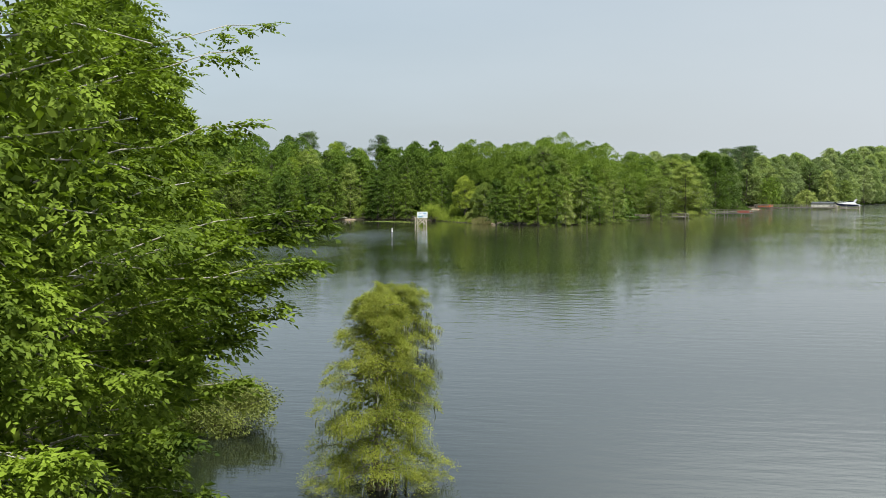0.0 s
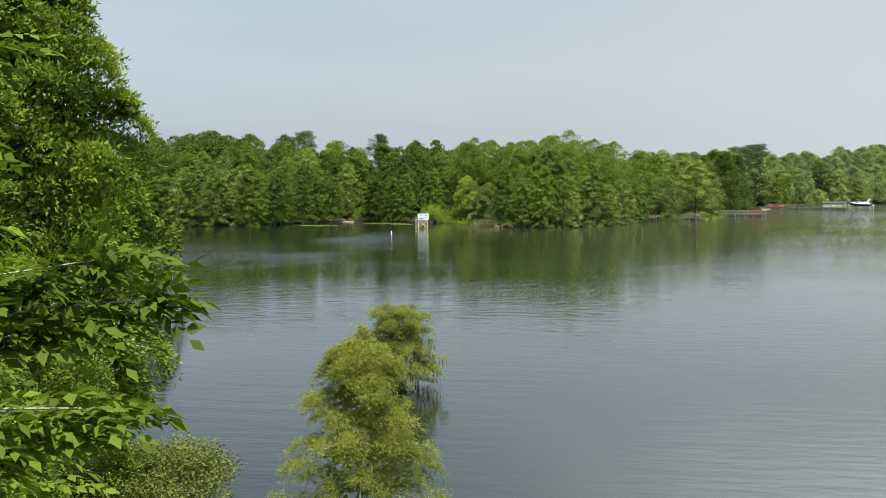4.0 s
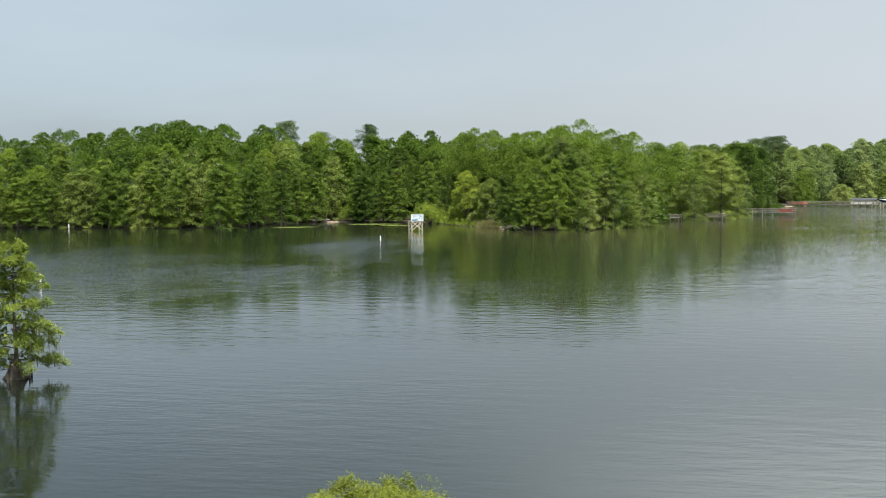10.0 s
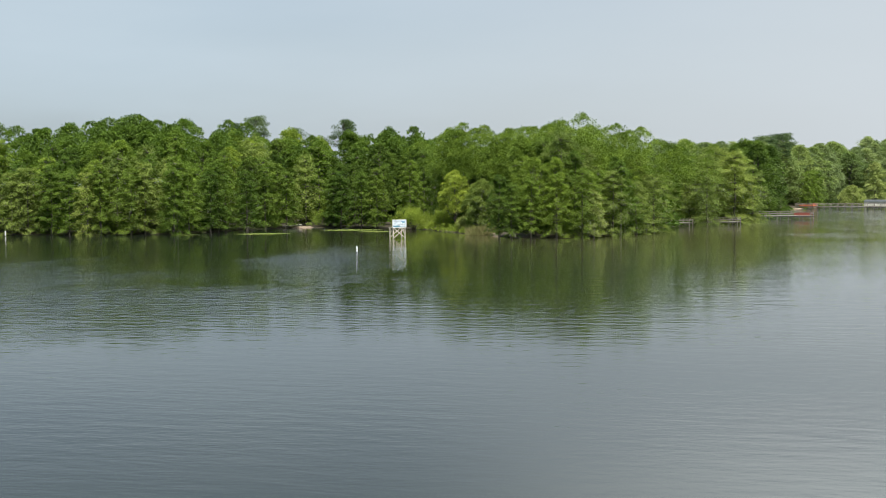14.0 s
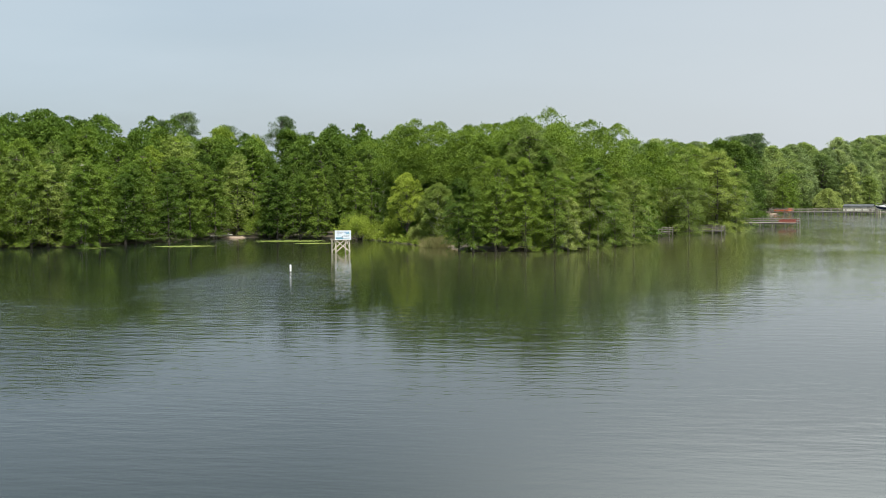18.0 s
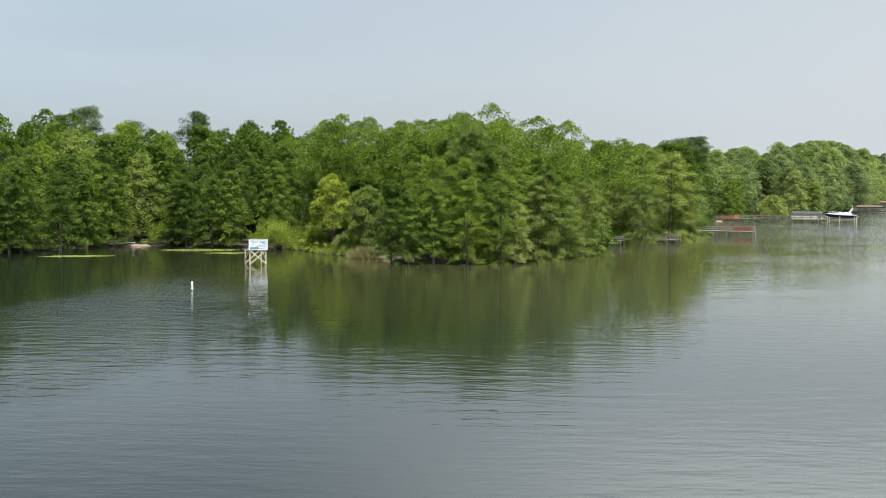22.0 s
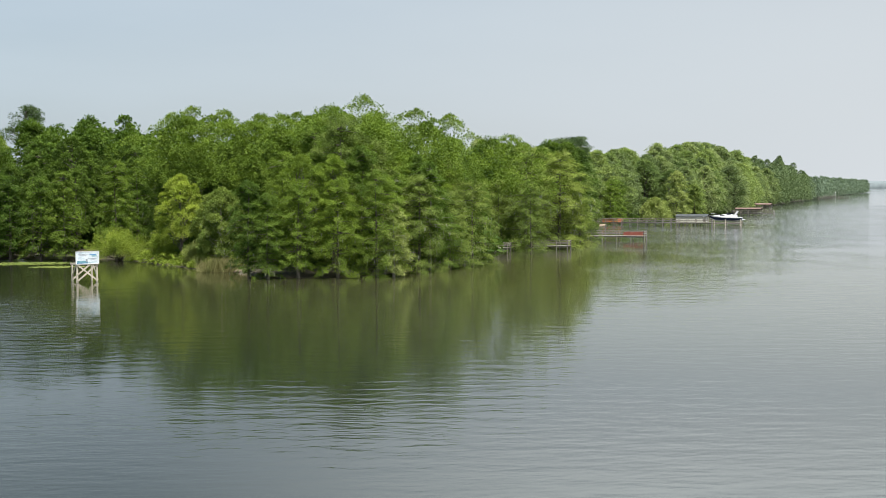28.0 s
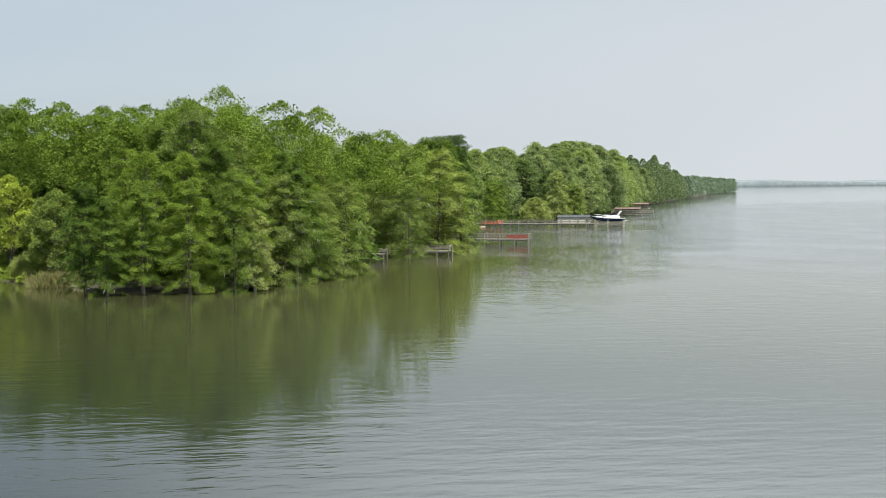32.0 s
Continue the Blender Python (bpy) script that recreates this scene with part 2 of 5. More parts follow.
# the wavelets run a little aslant
for waves, angle in ((swell, 0.22), (ripple, 0.10)):
    turned = n.new("ShaderNodeVectorRotate")
    turned.rotation_type = "Z_AXIS"
    turned.inputs["Angle"].default_value = angle
    scaled = waves.inputs["Vector"].links[0].from_node
    l.new(wc.outputs["Object"], turned.inputs["Vector"])
    l.new(turned.outputs["Vector"], scaled.inputs["Vector"])
drift = noise_node(n, l, 0.028, 3, stretch=(0.7, 1.5, 1))
calm = ranged(n, l, drift.outputs["Fac"], 0.36, 0.62, 0.45, 1.0)
hgt = n.new("ShaderNodeMath")
hgt.operation = "MULTIPLY_ADD"
l.new(ripple.outputs["Fac"], hgt.inputs[0])
hgt.inputs[1].default_value = 0.36
l.new(swell.outputs["Fac"], hgt.inputs[2])
wb = n.new("ShaderNodeBump")
wb.inputs["Distance"].default_value = 0.08
# the water lies smoother in the lee of the point
sheltered = n.new("ShaderNodeMath")
sheltered.operation = "MULTIPLY"
down = n.new("ShaderNodeMath")
down.operation = "MULTIPLY_ADD"
l.new(place.outputs["Y"], down.inputs[0])
down.inputs[1].default_value = 0.6
l.new(place.outputs["X"], down.inputs[2])
wind = n.new("ShaderNodeMath")
wind.operation = "MULTIPLY"
l.new(ranged(n, l, lee.outputs["Value"], 20, 80, 0.30, 0.37), wind.inputs[0])
l.new(ranged(n, l, down.outputs[0], 100, 320, 1.0, 1.35), wind.inputs[1])
l.new(wind.outputs[0], sheltered.inputs[0])
l.new(calm, sheltered.inputs[1])
# a breeze roughens broken patches at the mouth of the cove, along the near bank and over the open lake
gust_edge = noise_node(n, l, 0.07, 4, stretch=(1, 0.6, 1))


def gust(x, y, rx, ry):
    at = n.new("ShaderNodeMapping")
    at.vector_type = "TEXTURE"
    at.inputs["Location"].default_value, at.inputs["Scale"].default_value = (x, y, 0), (rx, ry, 1)
    far = n.new("ShaderNodeVectorMath")
    far.operation = "LENGTH"
    add = n.new("ShaderNodeMath")
    add.operation = "MULTIPLY_ADD"
    l.new(wc.outputs["Object"], at.inputs["Vector"])
    l.new(at.outputs["Vector"], far.inputs[0])
    l.new(gust_edge.outputs["Fac"], add.inputs[0])
    add.inputs[1].default_value = 1.2
    l.new(far.outputs["Value"], add.inputs[2])
    return add.outputs[0]


def least(p1, p2):
    m = n.new("ShaderNodeMath")
    m.operation = "MINIMUM"
    l.new(p1, m.inputs[0])
    l.new(p2, m.inputs[1])
    return m.outputs[0]


gusts = least(least(gust(-15, 222, 9, 30), gust(-76, 176, 46, 46)), gust(392, 300, 225, 300))
blown = n.new("ShaderNodeMath")
blown.operation = "MULTIPLY"
l.new(hgt.outputs[0], blown.inputs[0])
l.new(ranged(n, l, gusts, 1.05, 2.00, 6.5, 1.0), blown.inputs[1])
l.new(sheltered.outputs[0], wb.inputs["Strength"])
l.new(ranged(n, l, gusts, 1.00, 2.00, 0.19, 0.05), p.inputs["Roughness"])
l.new(blown.outputs[0], wb.inputs["Height"])
l.new(wb.outputs["Normal"], p.inputs["Normal"])


# ---- mesh helpers ----
def unit(v):
    return v / np.maximum(np.linalg.norm(v, axis=-1, keepdims=True), 1e-9)


def raw_mesh(name, verts, faces):
    """A mesh from arrays of corners and of faces that all have the same number of corners."""
    verts, faces = np.asarray(verts, dtype=np.float32), np.asarray(faces, dtype=np.int32)
    me = bpy.data.meshes.new(name)
    k = faces.shape[1]
    me.vertices.add(len(verts))
    me.vertices.foreach_set("co", verts.ravel())
    me.loops.add(faces.size)
    me.loops.foreach_set("vertex_index", faces.ravel())
    me.polygons.add(len(faces))
    me.polygons.foreach_set("loop_start", np.arange(0, faces.size, k, dtype=np.int32))
    me.update(calc_edges=True)
    return me


def leaf_mesh(name, pos, way, up, length, width, plain=False):
    """Pointed leaves, each a folded four-cornered blade from pos along way, facing up; plain: three corners, for far leaves."""
    way = unit(way)
    side = unit(np.cross(way, up))
    face = unit(np.cross(side, way))
    ln, wd = np.reshape(length, (-1, 1)), np.reshape(width, (-1, 1))
    if plain:
        tri = np.stack([pos - side * wd * 0.5, pos + side * wd * 0.5, pos + way * ln], axis=1)
        return raw_mesh(name, tri.reshape(-1, 3), np.arange(len(pos) * 3).reshape(-1, 3))
    mid = pos + way * ln * 0.45 + face * wd * 0.12
    quad = np.stack([pos, mid - side * wd * 0.5, pos + way * ln - face * ln * 0.08, mid + side * wd * 0.5], axis=1)
    return raw_mesh(name, quad.reshape(-1, 3), np.arange(len(pos) * 4).reshape(-1, 4))


def clump_leaves(rng, centres, radii, per, length, width, droop=0.25, lift=1.0, out_from=None):
    """Places, ways and ups for leaves that fill flattened clumps, denser to their upper skin."""
    c = np.repeat(centres, per, axis=0)
    r = np.repeat(radii, per, axis=0)
    u = unit(rng.normal(size=c.shape))
    rad = rng.random((len(c), 1)) ** 0.42
    pos = c + u * rad * r
    way = u * (1, 1, 0.35) + rng.normal(size=c.shape) * 0.55
    if out_from is not None:
        way += unit((pos - out_from) * (1, 1, 0)) * 0.7
    way[:, 2] -= droop
    up = u * 0.95 + rng.normal(size=c.shape) * 0.42
    up[:, 2] += lift * 0.4
    up[:, :2] += (pos - c.mean(axis=0))[:, :2] * 0.06
    s = rng.uniform(0.65, 1.3, len(c))
    return pos, way, up, length * s, width * s


def tubes(name, limbs, sides=6):
    """Tapered round limbs; each is a list of (x, y, z, radius)."""
    vs, fs, base = [], [], 0
    ang = np.arange(sides) * 2 * math.pi / sides
    for limb in limbs:
        q = np.asarray(limb, dtype=float)
        pt, rad = q[:, :3], q[:, 3]
        tan = unit(np.gradient(pt, axis=0))
        ref = np.where(np.abs(tan[:, 2:3]) > 0.9, (1.0, 0, 0), (0, 0, 1.0))
        a = unit(np.cross(tan, ref))
        b = np.cross(tan, a)
        ring = pt[:, None] + rad[:, None, None] * (np.cos(ang)[None, :, None] * a[:, None] + np.sin(ang)[None, :, None] * b[:, None])
        vs.append(ring.reshape(-1, 3))
        k = len(q)
        for i in range(k - 1):
            for j in range(sides):
                fs.append((base + i * sides + j, base + i * sides + (j + 1) % sides, base + (i + 1) * sides + (j + 1) % sides, base + (i + 1) * sides + j))
        base += k * sides
    me = raw_mesh(name, np.concatenate(vs), fs)
    me.polygons.foreach_set("use_smooth", np.ones(len(me.polygons), dtype=bool))
    return me


def part(name, data, mat, parent=None, label="", kind=""):
    """One mesh object under a thing or a part; data is a mesh or a bmesh."""
    if isinstance(data, bmesh.types.BMesh):
        me = bpy.data.meshes.new(name)
        data.to_mesh(me)
        data.free()
        data = me
    if mat and not data.materials:
        data.materials.append(mat)
    ob = new(name, data)
    if parent:
        ob.parent = parent
    return tagged(ob, label=label, kind=kind)


def thing(name, label, category, group="", kind="", at=None):
    ob = new(name)
    ob.empty_display_size = 0.3
    if at is not None:
        ob.matrix_basis = at
    return tagged(ob, label, category, group, kind)


def box(bm, sx, sy, sz, m=None, bevel=0.0):
    """Adds a box of that size centred at m."""
    r = bmesh.ops.create_cube(bm, size=1.0, matrix=(m or Matrix()) @ Matrix.Diagonal((sx, sy, sz, 1)))
    if bevel:
        es = list({e for v in r["verts"] for e in v.link_edges})
        bmesh.ops.bevel(bm, geom=es, offset=bevel, segments=1, affect="EDGES")
    return bm


def block(sx, sy, sz, x=0, y=0, z=0, rx=0, ry=0, rz=0, bevel=0.0):
    return box(bmesh.new(), sx, sy, sz, pose(x, y, z, rx, ry, rz), bevel)


def beam(a, b, w, h, bevel=0.0):
    """A squared timber from a to b."""
    a, b = Vector(a), Vector(b)
    q = (b - a).to_track_quat("X", "Z").to_matrix().to_4x4()
    return box(bmesh.new(), (b - a).length, w, h, Matrix.Translation((a + b) / 2) @ q, bevel)


def post(x, y, z0, z1, r, sides=8, tip=0.85):
    bm = bmesh.new()
    bmesh.ops.create_cone(bm, cap_ends=True, segments=sides, radius1=r, radius2=r * tip, depth=z1 - z0, matrix=pose(x, y, (z0 + z1) / 2))
    return bm


# ---- the lake and its shores ----
bm = bmesh.new()
bmesh.ops.create_grid(bm, x_segments=40, y_segments=40, size=4800, matrix=pose(0, 1500, 0))
lake = tagged(part("water", bm, WATER), "olive-grey lake water with light wind ripples", "lake", kind="structure")

SHORE = [(-420, 335), (-200, 316), (-103, 298), (-83, 296), (-50, 293), (-45, 301), (-39, 307), (-31, 319), (-22, 319), (-9, 313), (-3, 311),
         (6, 289), (13, 280), (14, 270), (24, 267), (34, 276), (44, 286), (50, 306), (64, 330), (80, 352), (102, 398), (116, 428), (130, 445),
         (160, 478), (212, 535), (300, 670), (427, 853), (610, 1110), (846, 1425)]
NEAR_SHORE = [(-18, -160), (-16, -20), (-14, 8), (-14.5, 30), (-16.5, 50), (-18, 60), (-22, 69), (-32, 74), (-330, 80), (-220, 85)]


class Line:
    """A shore line with land on its left; points and inland ways along it."""

    def __init__(self, pts):
        self.p = np.array(pts, dtype=float)
        d = np.diff(self.p, axis=0)
        self.s = np.r_[0, np.cumsum(np.linalg.norm(d, axis=1))]
        t = unit(np.r_[d[:1], d[:-1] + d[1:], d[-1:]])
        self.n = np.c_[-t[:, 1], t[:, 0]]

    def at(self, s, inland=0.0):
        q = np.array([np.interp(s, self.s, self.p[:, k]) for k in (0, 1)])
        w = unit(np.array([np.interp(s, self.s, self.n[:, k]) for k in (0, 1)]))
        return q + w * inland

    def s_of(self, x, y):
        return self.s[np.argmin(np.hypot(self.p[:, 0] - x, self.p[:, 1] - y))]


def land(name, pts, label, step, run, swap=False):
    """A bank that rises out of the water and runs inland, straight away from the lake."""
    rng = np.random.default_rng(5)
    q = np.array(pts, dtype=float)
    a = q[:, ::-1] if swap else q
    ss = np.arange(a[0, 0], a[-1, 0], step)
    edge = np.interp(ss, a[:, 0], a[:, 1])
    prof = [(-3.0, -0.8), (-0.4, -0.14), (0.5, 0.03), (1.5, 0.10), (4, 0.25), (12, 0.6), (30, 1.2), (run * 0.4, 1.6), (run, 2.0)]
    vs = []
    for s, e in zip(ss, edge):
        for d, z in prof:
            zz = z + (rng.uniform(-0.06, 0.06) if z > 0 else 0)
            vs.append((e - d, s, zz) if swap else (s, e + d, zz))
    k = len(prof)
    fs = [(i * k + j, (i + 1) * k + j, (i + 1) * k + j + 1, i * k + j + 1) for i in range(len(ss) - 1) for j in range(k - 1)]
    return tagged(part(name, raw_mesh(name, vs, fs), SOIL), label, "lake shore", kind="structure")


shore, near_shore = Line(SHORE), Line(NEAR_SHORE)
land("ground", SHORE, "dark wooded lake bank of leaf litter and soil", 2.0, 1500)
land("ground_near", NEAR_SHORE[:8], "dark wooded bank under overhanging trees", 2.0, 300, True)


# ---- trees ----
def limb_curve(rng, a, b, r0, r1, sag=0.0, wob=0.05, k=5):
    """A bent limb from a to b."""
    a, b = np.asarray(a, float), np.asarray(b, float)
    t = np.linspace(0, 1, k)[:, None]
    q = a + (b - a) * t
    ln = np.linalg.norm(b - a)
    q[1:-1] += rng.normal(size=(k - 2, 3)) * wob * ln
    q[:, 2] += sag * ln * np.sin(t[:, 0] * math.pi)
    return np.c_[q, np.linspace(r0, r1, k)]


def trunk_line(rng, h, r, flare=1.8, lean=0.03, k=9, top=0.08):
    z = np.linspace(-0.5, h, k)
    wob = np.cumsum(rng.normal(size=(k, 2)) * h * lean / k, axis=0)
    u = np.clip(z / h, 0, 1)
    rad = r * (1 - u * (1 - top)) * (1 + (flare - 1) * np.exp(-u * 14))
    return np.c_[wob - wob[0], z, rad]


def on_trunk(line, z):
    return np.array([np.interp(z, line[:, 2], line[:, k]) for k in (0, 1)] + [z])


def crown_width(u, full, waist):
    """The share of its full spread that a crown has at the share u of its height."""
    u = np.clip(u, 0, 1)
    return (1 - u ** full) ** 0.55 * (waist + (1 - waist) * np.clip(u / 0.35, 0, 1))


def crown_heights(rng, count, full, waist):
    """Heights for boughs, even over the crown's skin, with turning azimuths."""
    g = np.linspace(0, 1, 200)
    c = np.cumsum(crown_width(g, full, waist) + 0.12 + 0.9 * np.clip((g - 0.72) / 0.28, 0, 1))
    u = np.interp((np.arange(count) + rng.uniform(0.1, 0.9, count)) / count, c / c[-1], g)
    az = np.arange(count) * 2.39996 + rng.uniform(-0.5, 0.5, count) + rng.uniform(0, 6.28)
    return u, az


def tuft_leaves(rng, centres, normals, ends, widths, per, leaf, slim, flat, hang):
    """Three-cornered leaves that fill small tufts, flattened along their normals, the ends pointing out and hanging."""
    C, N, E, W = (np.repeat(v, per, axis=0) for v in (centres, normals, ends, widths[:, None]))
    d = unit(rng.normal(size=C.shape))
    out = (d * N).sum(axis=1, keepdims=True)
    d -= 1.6 * np.minimum(0, out + 0.2) * N
    out = (d * N).sum(axis=1, keepdims=True)
    rad = rng.random((len(C), 1)) ** 0.45
    pos = C + (d - N * out * (1 - flat)) * rad * W
    pos[:, 2] -= hang * 0.6 * np.maximum(0, ((pos - C) * E).sum(axis=1))
    pos[:, 2] = np.maximum(pos[:, 2], 0.10)
    up = N * 1.0 + d * 0.45 + rng.normal(size=pos.shape) * 0.30
    way = E * 0.7 + d * 0.6 + rng.normal(size=pos.shape) * 0.45
    way[:, 2] -= hang
    sz = rng.uniform(0.6, 1.35, len(pos))[:, None]
    side = unit(np.cross(way, up)) * sz * leaf * slim * 0.5
    way = unit(way) * sz * leaf
    tri = np.stack([pos - side, pos + side, pos + way], axis=1).reshape(-1, 3)
    tri[:, 2] = np.maximum(tri[:, 2], 0.05)
    return tri


def dim_core(rng, h, low, spread, full, waist, count, size, inner=0.30, outer=0.80):
    """Large inner leaves that close the crown behind its boughs."""
    u, az = rng.random(count) ** 0.8 * 0.97, rng.uniform(0, 2 * math.pi, count)
    r = spread * crown_width(u, full, waist) * rng.uniform(inner, outer, count)
    p = np.c_[np.cos(az) * r, np.sin(az) * r, np.maximum(0.3, h * (low + (1 - low) * u * 0.93))]
    w = unit(rng.normal(size=(count, 3)) * (1, 1, 0.8)) * size
    sd = unit(np.cross(w, rng.normal(size=(count, 3)))) * size * 0.36
    tri = np.stack([p - sd, p + sd, p + w], axis=1).reshape(-1, 3)
    tri[:, 2] = np.maximum(tri[:, 2], 0.2)
    return tri


def tiered_crown(rng, h, low, spread, full, waist, boughs, tufts, per, leaf, slim, flat, droop, ragged, core, tuft=0.17, fan=0.36):
    """Layered fans of sprays on near-level boughs, drooping low down and rising at the top: leaf corners, bough ends, tufts."""
    u, az = crown_heights(rng, boughs, full, waist)
    out = np.c_[np.cos(az), np.sin(az), np.zeros(boughs)]
    lat = np.c_[-np.sin(az), np.cos(az), np.zeros(boughs)]
    reach = spread * (crown_width(u, full, waist) + 0.05) * rng.uniform(1 - ragged * 1.5, 1 + ragged * 0.4, boughs)
    z0 = h * (low + (1 - low) * u * 0.985)
    slope = np.interp(u, (0, 0.5, 1), (-0.05, 0.10, 0.55)) + rng.normal(size=boughs) * 0.17
    t = 0.30 + 0.70 * np.sqrt(rng.random((boughs, tufts)))
    t[:, 0] = 1.0
    off = rng.uniform(-1, 1, (boughs, tufts)) * fan * reach[:, None] * (1.25 - t)
    c = out[:, None] * (reach[:, None] * t)[..., None] + lat[:, None] * off[..., None]
    c[..., 2] = (z0 + rng.normal(size=boughs) * 0.01 * h)[:, None] + reach[:, None] * (slope[:, None] * t - droop * 0.6 * t ** 2) + rng.normal(size=t.shape) * 0.045 * spread
    n = out[:, None] * 0.55 + rng.normal(size=c.shape) * 0.15 + (0, 0, 1.0)
    e = out[:, None] + lat[:, None] * np.sign(off)[..., None] * rng.uniform(0.1, 0.8, t.shape)[..., None]
    w = spread * tuft * rng.uniform(0.65, 1.3, t.shape) * (1 - 0.35 * u[:, None])
    flat3 = c.reshape(-1, 3)
    flat3[:, 2] = np.maximum(flat3[:, 2], 0.25)
    tri = tuft_leaves(rng, flat3, unit(n.reshape(-1, 3)), unit(e.reshape(-1, 3)), w.ravel(), per, leaf, slim, flat, droop * 0.8)
    if core:
        tri = np.r_[tri, dim_core(rng, h, low, spread, full, waist, core, leaf * 2.2, 0.2, 0.62)]
    return tri, c[:, 0], flat3


def billow_crown(rng, h, low, spread, full, waist, boughs, tufts, per, leaf, slim, flat, core, bulge=0.34, hang=0.15, fill=0.80):
    """Rounded leafy domes heaped over one another: leaf corners, dome centres, tufts."""
    u, az = crown_heights(rng, boughs, full, waist)
    u[-1] = 0.93
    out = np.c_[np.cos(az), np.sin(az), np.zeros(boughs)]
    big = spread * bulge * rng.uniform(0.7, 1.25, boughs) * (1 - 0.25 * u)
    r = np.maximum(0, spread * (crown_width(u, full, waist) + 0.04) * rng.uniform(0.86, 1.05, boughs) - big * 0.75)
    r[-4:] *= (0.75, 0.5, 0.25, 0)
    c = out * r[:, None]
    c[:, 2] = h * low + np.maximum(big * 0.5, h * (1 - low) * u - big * 0.55)
    face = unit(out * (1.1 - u[:, None]) + np.c_[np.zeros((boughs, 2)), 0.25 + 1.1 * u])
    F, B = np.repeat(face, tufts, axis=0), np.repeat(big, tufts)[:, None]
    d = unit(rng.normal(size=F.shape) + F * 0.55 + (0, 0, 0.25))
    inward = (d * F).sum(axis=1, keepdims=True)
    d = unit(d - 1.7 * np.minimum(0, inward + 0.1) * F)
    tc = np.repeat(c, tufts, axis=0) + d * (1, 1, 0.82) * B * rng.uniform(0.55, 0.86, (len(F), 1))
    tc[:, 2] = np.maximum(tc[:, 2], 0.25)
    w = (B[:, 0]) * rng.uniform(0.36, 0.62, len(F))
    n = unit(d * 0.8 + F * 0.6 + (0, 0, 0.30) + rng.normal(size=d.shape) * 0.12)
    tri = tuft_leaves(rng, tc, n, unit(d + F * 0.4), w, per, leaf, slim, flat, hang)
    if core:
        tri = np.r_[tri, dim_core(rng, h, low, spread, full, waist, core, leaf * 1.9, 0.3, fill)]
    return tri, c, tc


def loose(name, corners):
    return raw_mesh(name, corners, np.arange(len(corners)).reshape(-1, 3))


def cypress_tree(seed, h, spread, low, boughs, tufts, per, leaf, mat, bark, label, moss=0, slim=0.45, flat=0.52, group="cypress trees along the shore", droop=0.34, full=2.3, waist=0.9, core=900, bare=0.0, ragged=0.22, flare=1.35, tuft=0.17, fan=0.36, strand=0.055):
    """Layered feathery sprays on near-level limbs round a straight stem."""
    rng = np.random.default_rng(seed)
    tree = thing("cypress_tree", label, "tree", group)
    tl = trunk_line(rng, h * 0.95, 0.013 * h + 0.05, flare)
    tri, ends, tc = tiered_crown(rng, h, max(low, bare), spread, full, waist, boughs, tufts, per, leaf, slim, flat, droop, ragged, core, tuft, fan)
    limbs = [tl]
    for c in ends[::2]:
        a = on_trunk(tl, np.clip(c[2] + rng.uniform(-0.02, 0.05) * h, 0.08 * h, 0.93 * h))
        limbs.append(limb_curve(rng, a, a + (c - a) * 0.9, 0.005 * h, 0.010, 0.05, 0.03, 4))
    part("trunk", tubes("trunk", limbs, 5), bark, tree)
    part("crown", loose("crown", tri), mat, tree)
    if moss:
        mp = tc[rng.integers(0, len(tc), moss)] + rng.normal(size=(moss, 3)) * 0.02 * h
        mp = mp[(mp[:, 2] > 0.6) & (mp[:, 2] < h * 0.62)]
        dn = np.tile((0, 0, -1.0), (len(mp), 1)) + rng.normal(size=mp.shape) * 0.12
        ml = np.minimum(rng.uniform(0.25, 1.0, len(mp)) * strand * h + 0.15, mp[:, 2] - 0.05)
        part("hanging_moss", leaf_mesh("hanging_moss", mp, dn, rng.normal(size=mp.shape), ml, ml * 0.13), MOSS, tree, "grey hanging moss", "stuff")
    return tree


def broadleaf_tree(seed, h, spread, base, boughs, tufts, per, leaf, mat, bark, label, group="hardwoods of the wood", name="broadleaf_tree", slim=0.7, flat=0.6, full=3.2, waist=0.7, core=1700, bulge=0.34, hang=0.15, fill=0.80):
    """A rounded crown of many leafy domes over spreading limbs."""
    rng = np.random.default_rng(seed)
    tree = thing(name, label, "tree", group)
    tl = trunk_line(rng, h * 0.80, 0.013 * h + 0.07, 1.5, 0.06)
    tri, cs, tc = billow_crown(rng, h, base, spread, full, waist, boughs, tufts, per, leaf, slim, flat, core, bulge, hang, fill)
    limbs = [tl]
    for c in cs:
        a = on_trunk(tl, np.clip(c[2] - rng.uniform(0.12, 0.3) * h, 0.1 * h, 0.76 * h))
        limbs.append(limb_curve(rng, a, c, 0.006 * h, 0.012, 0.06, 0.05, 5))
    part("trunk", tubes("trunk", limbs, 5), bark, tree)
    part("crown", loose("crown", tri), mat, tree)
    return tree


